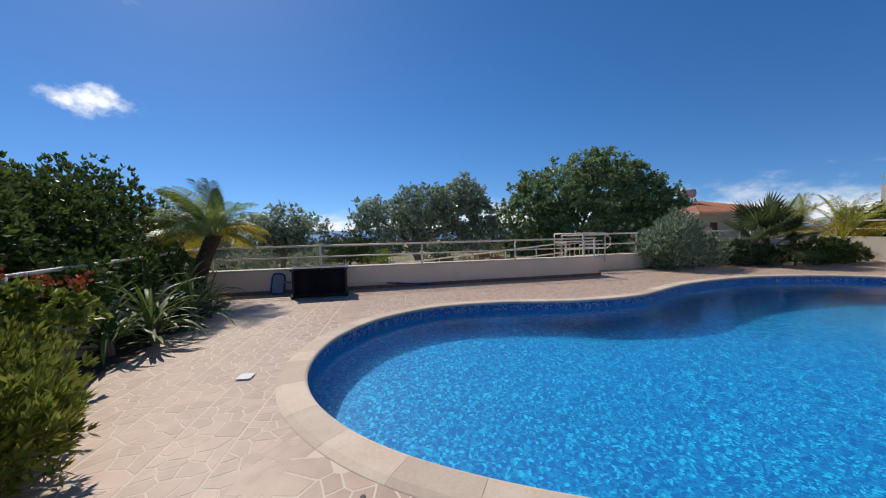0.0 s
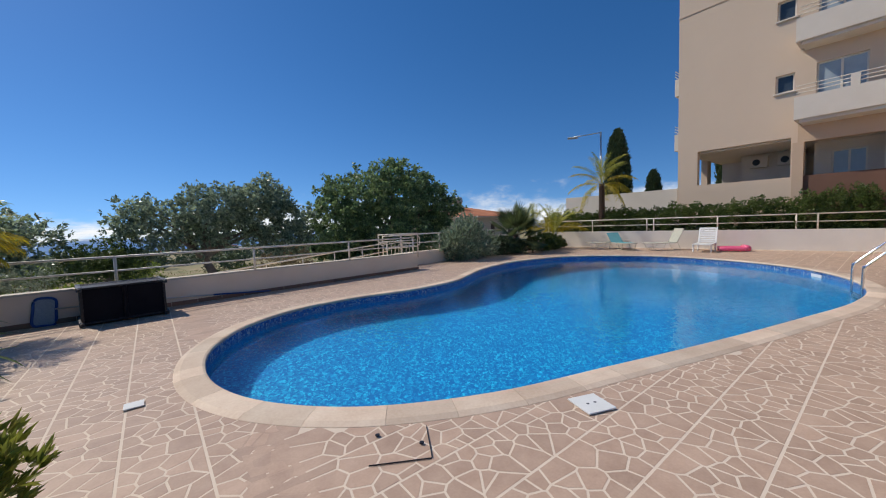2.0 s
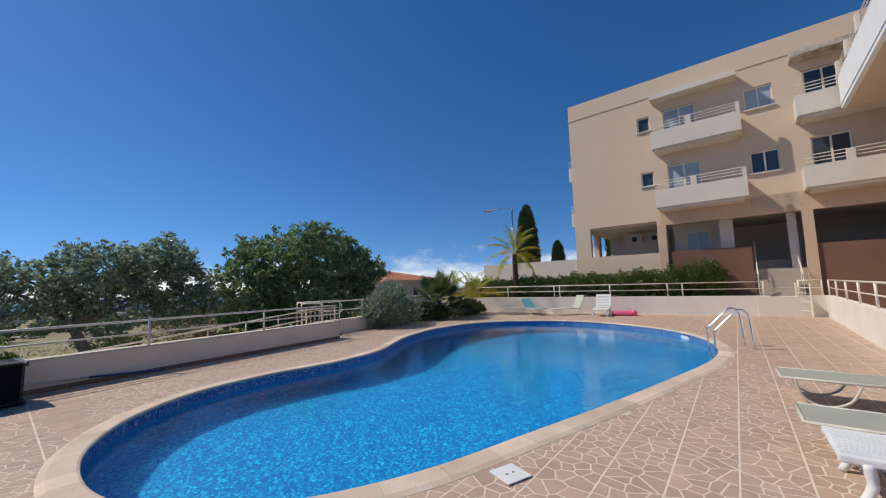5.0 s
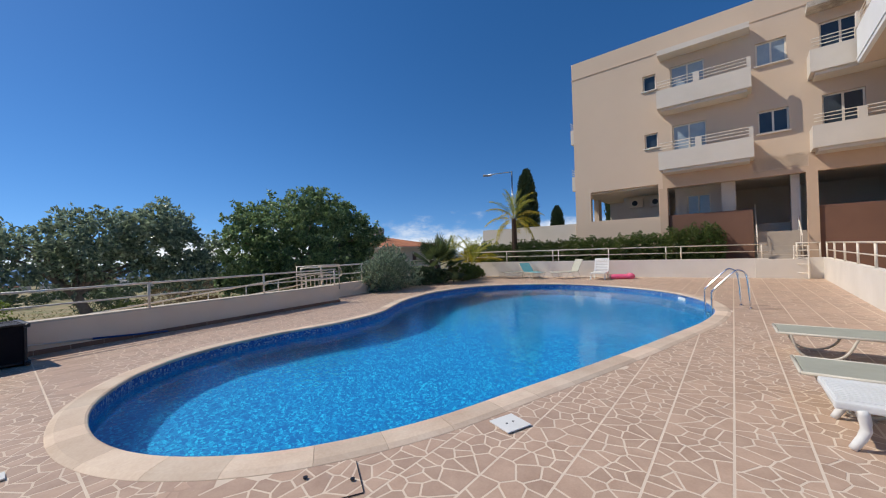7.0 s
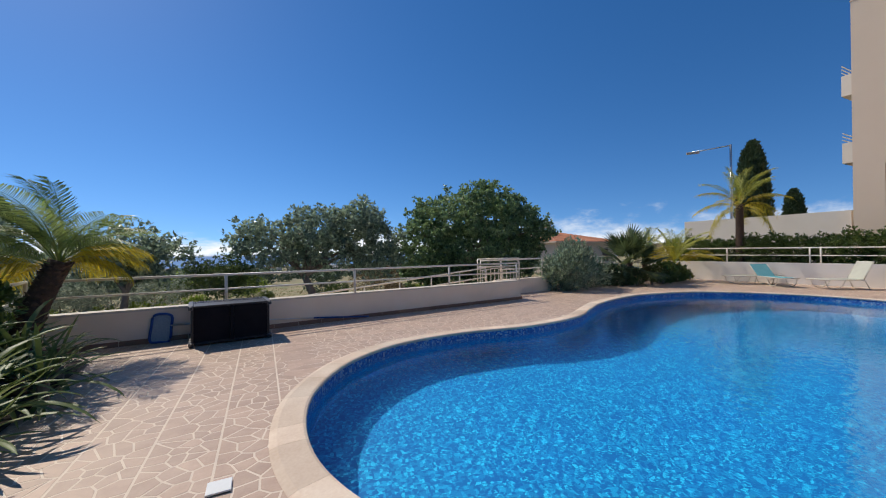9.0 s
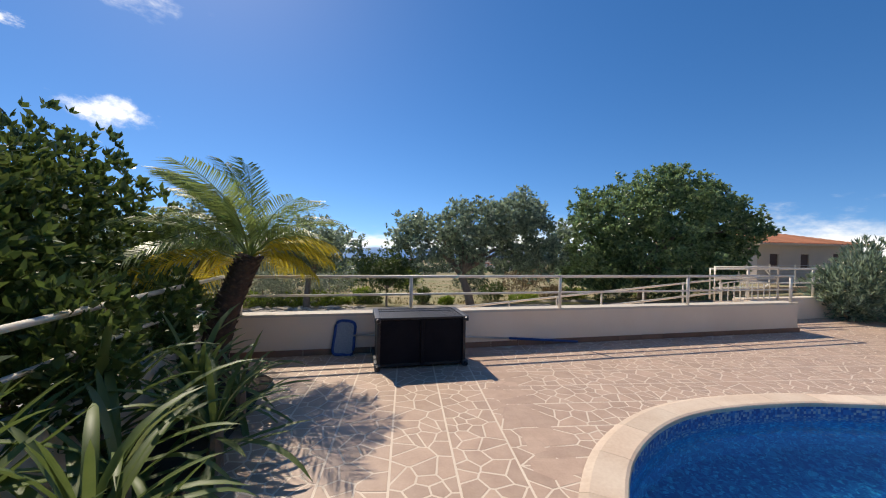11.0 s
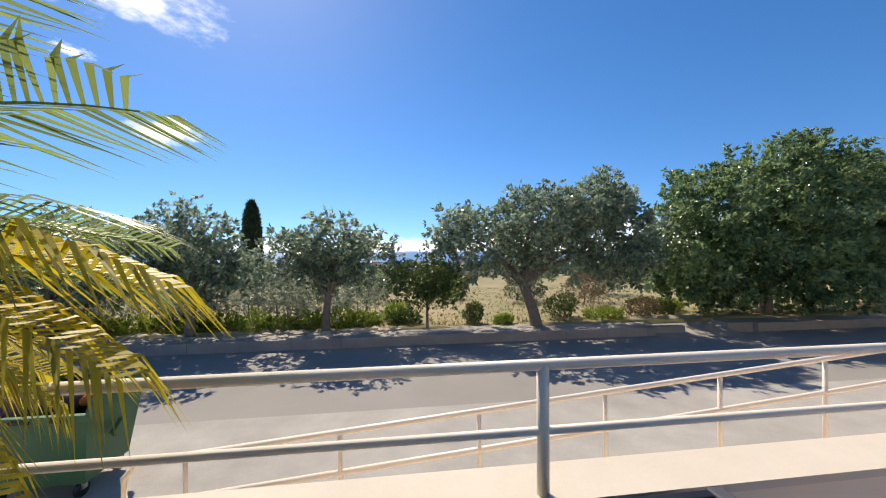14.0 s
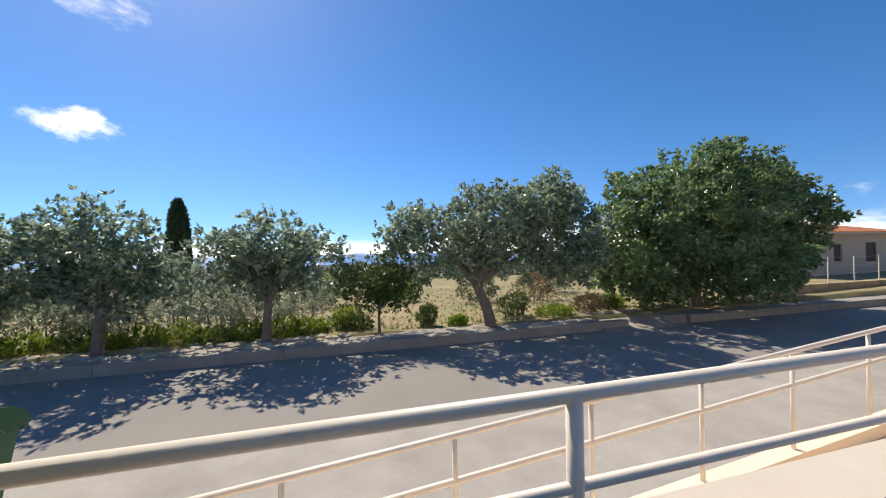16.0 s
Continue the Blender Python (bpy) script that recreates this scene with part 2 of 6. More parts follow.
def bush(name, base, lobes, label, n, k=6, leaf=0.1, width=0.035, material=None, seed=1, droop=0.0, category="shrub", up=0.3, jitter=0.6):
    rng = np.random.default_rng(seed)
    ob = thing(name, label, category, base)
    bm = B()
    for l in lobes:
        for j in range(3):
            e = Vector(l[:3]) + Vector(rng.normal(0, 0.3, 3)) * min(l[3:6])
            tube(bm, smooth_path([(l[0] * 0.6, l[1] * 0.6, 0), Vector(l[:3]) * 0.7, e], 3), 0.025, 5, 0.008)
    part("branchwork", bm, M_BARK, ob)
    c, d = lobe_points(lobes, n, rng)
    c[:, 2] = np.maximum(c[:, 2], 0.03)
    d[:, 2] += up
    me = quad_mesh("foliage", leaf_quads(c, d * 0.8, k, leaf, width, rng, droop, jitter), material or M_HEDGE)
    fo = new("foliage", me)
    fo.parent = ob
    return ob


# ground, sea and road
def ground_z(u, v):
    if v < 10.9:
        return -2.6 if v < 0.6 else -1.9
    d = v - 10.9
    fall = -1.24 - 0.035 * min(d, 40) - 0.075 * min(max(d - 40, 0), 280)
    side = 0.02 * max(0, u - 20) if u < 300 else 5.6
    return fall + side * max(0, 1 - d / 200) + 0.12 * noise.noise(Vector((u * 0.3, v * 0.3, 0)))


us = [-4000, -2000, -900, -400, -200, -120] + [-80 + 4 * i for i in range(8)] + [-48 + 1.5 * i for i in range(80)] + [75, 90, 120, 200, 400, 900, 2000, 4000]
vs = [-900, -300, -60, -20, 0.5, 0.7, 10.88, 10.92] + [11.5 + 1.0 * i for i in range(30)] + [45, 55, 70, 90, 120, 160, 220, 300, 420, 600, 800]
gv = [W(u, v, ground_z(u, v)) for v in vs for u in us]
gf = [(j * len(us) + i, j * len(us) + i + 1, (j + 1) * len(us) + i + 1, (j + 1) * len(us) + i) for j in range(len(vs) - 1) for i in range(len(us) - 1)]
tagged(new("ground", mesh_of("ground", gv, gf, M_EARTH, True)), "dry grass and reddish earth falling to the coast", "ground", kind="structure")

M_SEA = mat("sea", (0.02, 0.11, 0.27), (0.03, 0.14, 0.32), 0.004, 0.35, 0.0, fine=0.05)
seav = [W(u, v, -22.0) for v in (640, 1500, 4600) for u in (-4600, 0, 4600)]
tagged(new("water", mesh_of("sea", seav, [(0, 1, 4, 3), (1, 2, 5, 4), (3, 4, 7, 6), (4, 5, 8, 7)], M_SEA)), "deep blue sea reaching the horizon", "sea", kind="structure")


def slab(name, u0, u1, v0, v1, z0, z1, material, label, category, zz=0.0, kind="structure", cut=1):
    """A slab laid along the street; zz: its rise per metre of u."""
    bm = B()
    for i in range(cut):
        a, b = u0 + (u1 - u0) * i / cut, u0 + (u1 - u0) * (i + 1) / cut
        lo = [W(u, v, z0 + zz * u) for u, v in ((a, v0), (b, v0), (b, v1), (a, v1))]
        hi = [W(u, v, z1 + zz * u) for u, v in ((a, v0), (b, v0), (b, v1), (a, v1))]
        p = [bm.verts.new(q) for q in lo + hi]
        for f in ((3, 2, 1, 0), (4, 5, 6, 7), (0, 1, 5, 4), (1, 2, 6, 5), (2, 3, 7, 6), (3, 0, 4, 7)):
            bm.faces.new([p[k] for k in f])
    return tagged(part(name, bm, material), label, category, kind=kind)


slab("road", -120, 160, 0.9, 10.02, -2.0, -1.58, M_ASPHALT, "sun-bleached grey asphalt street with tree shade", "road")
M_ASPHALT2 = mat("pale_asphalt", (0.42, 0.395, 0.355), (0.28, 0.262, 0.235), 0.9, 0.95, 0.9, fine=55, spread=0.5)
slab("road_lane", -120, 160, 1.12, 5.4, -1.6, -1.575, M_ASPHALT2, "paler gritty strip of the street surface", "road")
pave = thing("pavement", "raised concrete pavement edge with worn kerb along the street", "pavement", kind="structure")
for k in range(64):
    u = -58 + 1.5 * k
    if 11.4 < u < 14.2 or u > 38:
        continue
    bm = B()
    q = [W(a, b, c) for a, b, c in ((u, 10, -1.9), (u + 1.49, 10, -1.9), (u + 1.49, 10.22, -1.9), (u, 10.22, -1.9))]
    t = [W(a, b, c) for a, b, c in ((u, 10.02, -1.27), (u + 1.49, 10.02, -1.27), (u + 1.49, 10.22, -1.26), (u, 10.22, -1.26))]
    p = [bm.verts.new(x) for x in q + t]
    for f in ((4, 5, 6, 7), (0, 1, 5, 4), (1, 2, 6, 5), (2, 3, 7, 6), (3, 0, 4, 7)):
        bm.faces.new([p[i] for i in f])
    part("kerb_stone", bm, M_KERB, pave)
for a, b in ((-58, 11.4), (14.4, 60)):
    ob = slab("paving_strip", a, b, 10.22, 11.2, -1.9, -1.265, M_KERB, "", "")
    for key in ("label", "category", "kind"):
        if key in ob:
            del ob[key]
    ob.parent = pave
bm = B()
p = [bm.verts.new(W(*q)) for q in ((11.3, 9.6, -1.575), (14.5, 9.6, -1.575), (14.5, 11.6, -1.2), (11.3, 11.6, -1.2))]
bm.faces.new(p)
part("dropped_kerb", bm, M_KERB, pave)

# street wall of the terrace with its coping, skirting and railing
WIN, WOUT, WTOP = -0.4, -0.18, 0.575
slab("wall_street", 0.35, 10.3, WIN, WOUT, -1.9, WTOP - 0.035, M_PLASTER, "low cream rendered terrace wall", "wall")
slab("wall_capping", 0.3, 10.33, WIN - 0.015, WOUT + 0.015, WTOP - 0.035, WTOP, M_CAPPING, "white painted capping of the low wall", "trim")
side = thing("wall_side", "low cream rendered side wall behind the palm", "wall", kind="structure")
for nm, m_, z0, z1, g in (("wall_body", M_PLASTER, -0.5, WTOP - 0.036, 0.0), ("capping", M_CAPPING, WTOP - 0.036, WTOP - 0.001, 0.012)):
    bm = B()
    box(bm, 0.15 - g, 0.349, -8.0, WOUT - 0.002, z0, z1, Matrix.Translation(W(0, 0)) @ Matrix.Rotation(STREET, 4, "Z"))
    part(nm, bm, m_, side)
skirt = thing("skirting", "brown tile skirting along the foot of the wall", "skirting", kind="structure")
for i in range(22):
    bm = box(B(), 0.36 + 0.456 * i, 0.36 + 0.456 * i + 0.45, WIN - 0.012, WIN - 0.001, 0.0, 0.085, None, 0.003)
    ob = part("tile", bm, M_SKIRT, skirt)
    ob.matrix_basis = Matrix.Translation(W(0, 0)) @ Matrix.Rotation(STREET, 4, "Z")
RV, RZ = -0.365, 1.085
railing("street_railing", [W(0.45, RV, WTOP), W(10.25, RV, WTOP)], "white painted tubular railing on the low street wall", [W(u, RV, WTOP) for u in (0.47, 2.755, 5.2, 7.75, 10.2)], (RZ - WTOP, 0.25), 0.0225, 0.025)
railing("side_railing", [W(0.25, -0.35, WTOP), W(0.25, -7.5, WTOP)], "white painted tubular railing behind the shrubs", [W(0.25, v, WTOP) for v in (-0.36, -2.6, -5.0, -7.4)], (RZ - WTOP, 0.25), 0.0225, 0.025)

# ramp down to the street
RS = 0.083
slab("ramp", -6, 10.6, WOUT + 0.02, 0.95, -2.2, -0.95, M_MORTAR, "pale paved ramp beside the terrace wall", "ramp", RS)
ramp = slab("ramp_kerb", -6, 10.6, 0.951, 1.1, -2.6, -0.82, M_PLASTER, "cream rendered kerb of the ramp", "kerb", RS)
rj = thing("ramp_paving", "pale stone slabs of the ramp", "paving", kind="structure")
for i in range(26):
    u = -2.5 + 0.5 * i
    bm = B()
    lo = [W(a, b, -0.949 + RS * a) for a, b in ((u, WOUT + 0.03), (u + 0.485, WOUT + 0.03), (u + 0.485, 0.94), (u, 0.94))]
    p = [bm.verts.new(x) for x in lo] + [bm.verts.new(x + Vector((0, 0, 0.014))) for x in lo]
    for f in ((4, 5, 6, 7), (0, 1, 5, 4), (1, 2, 6, 5), (2, 3, 7, 6), (3, 0, 4, 7)):
        bm.faces.new([p[k] for k in f])
    part("slab", bm, M_COPING, rj)
rr = thing("ramp_railing", "white painted tubular handrail sloping down the ramp", "railing")
for k, dz in enumerate((0.05, -0.25)):
    pts = [W(u, 1.02, dz + RS * u) for u in (0.4, 4, 8, 10.2)]
    if k == 0:
        pts = [W(0.42, 1.02, -0.25 + RS * 0.4), W(0.33, 1.02, -0.18), W(0.33, 1.02, -0.02), W(0.42, 1.02, 0.05 + RS * 0.4)] + pts[1:]
    part("top_rail" if k == 0 else "mid_rail", tube(B(), pts, 0.022), M_RAIL, rr, smooth=True)
for i in range(10):
    u = 0.72 + 1.05 * i
    part("post", tube(B(), [W(u, 1.02, -0.85 + RS * u), W(u, 1.02, 0.05 + RS * u)], 0.018, 8), M_RAIL, rr, smooth=True)

# gate frames at the head of the ramp
gate = thing("ramp_gate", "white metal gate with upright bars at the head of the ramp", "gate")
for pts in ([W(9.5, 0.6, 0.3), W(9.5, 0.6, 1.2), W(11.3, 0.6, 1.2), W(11.3, 0.6, 0.3)], [W(9.5, 0.6, 0.95), W(11.2, 0.6, 0.95)], [W(10.2, 1.3, 0.4), W(10.2, 1.3, 1.12), W(11.9, 1.3, 1.12), W(12.05, 1.3, 1.0), W(12.05, 1.3, 0.75), W(11.9, 1.3, 0.66), W(10.3, 1.3, 0.66)]):
    part("gate_frame", tube(B(), pts, 0.022, 8), M_RAIL, gate, smooth=True)
for i in range(9):
    part("bar", tube(B(), [W(9.7 + 0.17 * i, 0.6, 0.45), W(9.7 + 0.17 * i, 0.6, 0.86)], 0.011, 6), M_RAIL, gate)
part("lower_bar", tube(B(), smooth_path([W(9.6, 0.6, 0.84), W(10.4, 0.6, 0.9), W(11.2, 0.6, 0.84)], 5), 0.016, 6), M_RAIL, gate)
part("lower_bar", tube(B(), [W(9.5, 0.6, 0.45), W(11.3, 0.6, 0.45)], 0.016, 6), M_RAIL, gate)

# set-back wall beyond the ramp
slab("wall_setback", 10.35, 21.7, 0.62, 0.84, -1.9, 0.5, M_PLASTER, "low cream wall half hidden by shrubs", "wall")
slab("wall_return", 10.305, 10.348, WIN + 0.01, 0.84, -1.9, 0.48, M_PLASTER, "end of the low cream wall", "wall")
railing("setback_railing", [W(10.5, 0.73, 0.5), W(21.6, 0.73, 0.5)], "white railing behind the oleander", [W(u, 0.73, 0.5) for u in (10.6, 12.6, 15, 17.5, 20, 21.5)], (0.66, 0.33), 0.025)

# back wall of the terrace, with railing
FA, FB = Vector((15.12, 14.82, 0)), Vector((19.15, 1.1, 0))
fd = (FB - FA).normalized()
fm = Matrix.Translation(FA) @ Matrix.Rotation(math.atan2(fd.y, fd.x), 4, "Z")
FL = (FB - FA).length
bm = box(B(), -0.6, FL, 0, 0.22, -0.5, 0.84, fm)
tagged(part("wall_back", bm, M_WHITEWALL), "white painted low wall behind the sun loungers", "wall", kind="structure")
railing("back_railing", [fm @ Vector((0, 0.11, 0.84)), fm @ Vector((FL, 0.11, 0.84))], "white tubular railing on the back wall", [fm @ Vector((x, 0.11, 0.84)) for x in (0.1, 2.65, 5.3, 5.6, 8.1, 10.6, 11.2, 14.1)], (0.6, 0.3), 0.025)
# side wall beyond the gate
SA, SB = Vector((19.55, -0.5, 0)), Vector((3.0, -2.0, 0))
sd = (SB - SA).normalized()
sm = Matrix.Translation(SA) @ Matrix.Rotation(math.atan2(sd.y, sd.x), 4, "Z")
SL = (SB - SA).length
bm = box(B(), 0, SL, 0, 0.2, -0.5, 0.85, sm)
tagged(part("wall_entry", bm, M_WHITEWALL), "white low wall beside the pool gate", "wall", kind="structure")
railing("entry_railing", [sm @ Vector((0, 0.1, 0.85)), sm @ Vector((SL, 0.1, 0.85))], "white tubular railing on the side wall", [sm @ Vector((x, 0.1, 0.85)) for x in (0.1, 2, 4, 6, 8, 10, 12, 14)], (0.6, 0.3), 0.025)
bm = box(B(), -0.02, 0.86, 0, 0.2, -0.5, 0.85, Matrix.Translation((19.3, 0.3, 0)) @ Matrix.Rotation(math.atan2(-0.8, 0.25), 4, "Z"))
tagged(part("wall_gate", bm, M_WHITEWALL), "short white wall between the pool gate and the side wall", "wall", kind="structure")
railing("gate_railing", [Vector((19.4, 0.28, 0.85)), Vector((19.63, -0.45, 0.85))], "white tubular railing on the short gate wall", [Vector((19.41, 0.25, 0.85)), Vector((19.62, -0.42, 0.85))], (0.6, 0.3), 0.025)
pg = thing("pool_gate", "white metal pool gate standing open", "gate")
g0, g1 = Vector((19.2, 0.32, 0)), Vector((18.85, -0.1, 0))
part("gate_frame", tube(B(), [g0 + Vector((0, 0, 0.03)), g0 + Vector((0, 0, 1.35)), g1 + Vector((0, 0, 1.35)), g1 + Vector((0, 0, 0.03))], 0.03, 8), M_RAIL, pg)
for z in (0.25, 0.6, 0.95):
    part("bar", tube(B(), [g0 + Vector((0, 0, z)), g1 + Vector((0, 0, z))], 0.015, 6), M_RAIL, pg)

# pool
POOL = smooth_path([(-1.53, 4.4, 0), (-1.44, 5.2, 0), (-1.0, 6.08, 0), (-0.15, 6.78, 0), (1.1, 7.12, 0), (2.5, 7.17, 0), (3.95, 7.62, 0), (5.0, 8.4, 0), (6.2, 9.2, 0), (8.3, 9.95, 0), (10.6, 9.8, 0), (12.2, 8.6, 0), (13.0, 6.9, 0), (12.9, 5.0, 0), (12.1, 3.2, 0), (10.7, 1.95, 0), (9.05, 1.3, 0), (7.4, 1.16, 0), (5.5, 1.34, 0), (3.6, 1.58, 0), (1.9, 1.85, 0), (0.7, 2.06, 0), (-0.3, 2.45, 0), (-0.98, 3.0, 0), (-1.38, 3.65, 0)], 8, True)
NP = len(POOL)


def offset_loop(loop, d):
    out = []
    for i in range(len(loop)):
        t = (loop[(i + 1) % len(loop)] - loop[i - 1]).normalized()
        out.append(loop[i] + d * Vector((t.y, -t.x, 0)))
    return out


M_MOSAIC = bpy.data.materials.new("blue_mosaic")
M_MOSAIC.use_nodes = True
nt = M_MOSAIC.node_tree
nd, lk = nt.nodes.new, nt.links.new
tc, sp, wn, rp_ = nd("ShaderNodeTexCoord"), nd("ShaderNodeVectorMath"), nd("ShaderNodeTexWhiteNoise"), nd("ShaderNodeValToRGB")
sp.operation = "SNAP"
sp.inputs[1].default_value = (0.025, 0.025, 0.025)
lk(tc.outputs["Object"], sp.inputs[0])
lk(sp.outputs[0], wn.inputs["Vector"])
lk(wn.outputs["Value"], rp_.inputs[0])
rp_.color_ramp.interpolation = "CONSTANT"
e = rp_.color_ramp.elements
e[0].color, e[1].color, e[1].position = (0.001, 0.13, 0.37, 1), (0.001, 0.205, 0.46, 1), 0.4
for pos, col in ((0.72, (0.002, 0.3, 0.56, 1)), (0.9, (0.015, 0.46, 0.68, 1))):
    q = e.new(pos)
    q.color = col
lk(rp_.outputs[0], nt.nodes["Principled BSDF"].inputs["Base Color"])
nt.nodes["Principled BSDF"].inputs["Roughness"].default_value = 0.5
M_BAND = M_MOSAIC.copy()
M_BAND.name = "patterned_mosaic_band"
for nn in M_BAND.node_tree.nodes:
    if nn.type == "VALTORGB":
        for q, col in zip(nn.color_ramp.elements, ((0.025, 0.09, 0.3, 1), (0.04, 0.18, 0.46, 1), (0.2, 0.32, 0.48, 1), (0.42, 0.46, 0.48, 1))):
            q.color = col
pool = thing("swimming_pool", "kidney-shaped pool with blue mosaic and pale stone edge", "pool", kind="structure")


def ring_wall(name, loop, z0, z1, material, flip=True):
    n = len(loop)
    vv = [Vector((p.x, p.y, z0)) for p in loop] + [Vector((p.x, p.y, z1)) for p in loop]
    ff = [(i, i + n, (i + 1) % n + n, (i + 1) % n) for i in range(n)]
    ob = new(name, mesh_of(name, vv, ff, material, True))
    ob.parent = pool
    return ob




def pool_depth(x):
    """The floor falls from the rounded shallow end towards the deep end."""
    return -0.7 - 0.125 * (x + 1.5)


pw = ring_wall("pool_wall", POOL, -1.2, -0.27, M_MOSAIC)
for q in list(pw.data.vertices)[:NP]:
    q.co.z = pool_depth(q.co.x)
ring_wall("tile_band", offset_loop(POOL, 0.004), -0.27, -0.02, M_BAND)
bm = B()
bm.faces.new([bm.verts.new((p.x, p.y, pool_depth(p.x))) for p in POOL])
bmesh.ops.triangulate(bm, faces=bm.faces[:])
part("pool_floor", bm, M_MOSAIC, pool)
M_WATER = bpy.data.materials.new("pool_water")
M_WATER.use_nodes = True
wb = M_WATER.node_tree.nodes["Principled BSDF"]
wb.inputs["Transmission Weight"].default_value, wb.inputs["IOR"].default_value, wb.inputs["Roughness"].default_value = 1.0, 1.33, 0.0
wb.inputs["Base Color"].default_value = (0.6, 0.92, 1.0, 1)
wt, wnz, wbp = (M_WATER.node_tree.nodes.new(q) for q in ("ShaderNodeTexCoord", "ShaderNodeTexNoise", "ShaderNodeBump"))
wnz.inputs["Scale"].default_value, wnz.inputs["Detail"].default_value = 10.0, 2
wbp.inputs["Strength"].default_value, wbp.inputs["Distance"].default_value = 0.24, 0.02
for a, b in ((wt.outputs["Object"], wnz.inputs["Vector"]), (wnz.outputs["Fac"], wbp.inputs["Height"]), (wbp.outputs[0], wb.inputs["Normal"])):
    M_WATER.node_tree.links.new(a, b)
bm = B()
bm.faces.new([bm.verts.new((p.x, p.y, -0.13)) for p in POOL])
bmesh.ops.triangulate(bm, faces=bm.faces[:])
water = tagged(part("pool_water", bm, M_WATER), "clear rippling blue pool water", "water", kind="structure")
water.visible_shadow = False
if water.data.polygons[0].normal.z < 0:
    water.data.flip_normals()

# edge stones of the pool
CW = 0.26
OUTER = offset_loop(POOL, -CW)
INNER = offset_loop(POOL, 0.03)
run = 0.0
stones = []
i0 = 0
for i in range(1, NP + 1):
    run += (POOL[i % NP] - POOL[i - 1]).length
    if run > 0.5 or i == NP:
        stones.append((i0, i))
        i0, run = i, 0.0
for a, b in stones:
    bm = B()
    rows = []
    for k in range(a, b + 1):
        i = k % NP
        o, n_ = OUTER[i], INNER[i]
        if k in (a, b):
            t = (POOL[(i + 1) % NP] - POOL[i - 1]).normalized() * (0.0015 if k == a else -0.0015)
            o, n_ = o + t, n_ + t
        d = (n_ - o).normalized()
        prof = [(o, -0.02), (o, 0.003), (o + d * 0.006, 0.006), (o + d * 0.06, 0.022), (n_ - d * 0.03, 0.028), (n_ - d * 0.008, 0.018), (n_, 0.002), (n_ - d * 0.006, -0.018), (n_ - d * 0.02, -0.024)]
        rows.append([bm.verts.new((p.x, p.y, z)) for p, z in prof])
    for q, w in zip(rows, rows[1:]):
        for k in range(8):
            bm.faces.new((q[k], q[k + 1], w[k + 1], w[k]))
    bm.faces.new(rows[0])
    bm.faces.new(rows[-1][::-1])
    bmesh.ops.recalc_face_normals(bm, faces=bm.faces[:])
    part("edge_stone", bm, M_COPING, pool)

# terrace bed of mortar, with the pool's opening
bm = B()
rim = [bm.verts.new((p.x, p.y, 0)) for p in offset_loop(POOL, -0.05)]
DECK = [W(0.36, -9.5), W(0.36, WIN), W(10.34, WIN), W(10.34, 0.62), W(21.7, 0.62), FA + fd * 0.05, FB, Vector((19.55, -0.5, 0)), Vector((24, -1.5, 0)), Vector((24, -9, 0)), Vector((-4, -9, 0))]
edge = [bm.verts.new((p.x, p.y, 0)) for p in DECK]
for loop in (rim, edge):
    for i in range(len(loop)):
        bm.edges.new((loop[i - 1], loop[i]))
bmesh.ops.triangle_fill(bm, use_beauty=True, edges=bm.edges[:])
for f in bm.faces:
    if f.normal.z < 0:
        f.normal_flip()
deck = tagged(part("floor", bm, M_MORTAR), "terracotta crazy-paved pool terrace with cream joints", "terrace floor", kind="structure")


# apartment building
BC, BD = Vector((19.3, 9.6, 0)), Vector((0.109, -0.994, 0))
BM = Matrix.Translation(BC) @ Matrix.Rotation(math.atan2(BD.y, BD.x), 4, "Z")  # x along the front, y into the building
house = thing("apartment_building", "three-storey beige apartment block with white balconies", "building")
house.matrix_basis = BM


def wall_with(bm, s0, s1, z0, z1, y0, y1, holes=()):
    """A wall between s0 and s1, open where the holes (s, s, z, z) are."""
    S = sorted({s0, s1, *[min(max(h[k], s0), s1) for h in holes for k in (0, 1)]})
    Z = sorted({z0, z1, *[min(max(h[k], z0), z1) for h in holes for k in (2, 3)]})
    for a, b in zip(S, S[1:]):
        for c, d in zip(Z, Z[1:]):
            if not any(h[0] <= (a + b) / 2 <= h[1] and h[2] <= (c + d) / 2 <= h[3] for h in holes):
                box(bm, a, b, y0, y1, c, d)
    bmesh.ops.remove_doubles(bm, verts=bm.verts[:], dist=0.0005)
    seen = {}
    for f in bm.faces:
        seen.setdefault(frozenset(q.index for q in f.verts), []).append(f)
    bmesh.ops.delete(bm, geom=[f for fs in seen.values() if len(fs) > 1 for f in fs], context="FACES")
    return bm


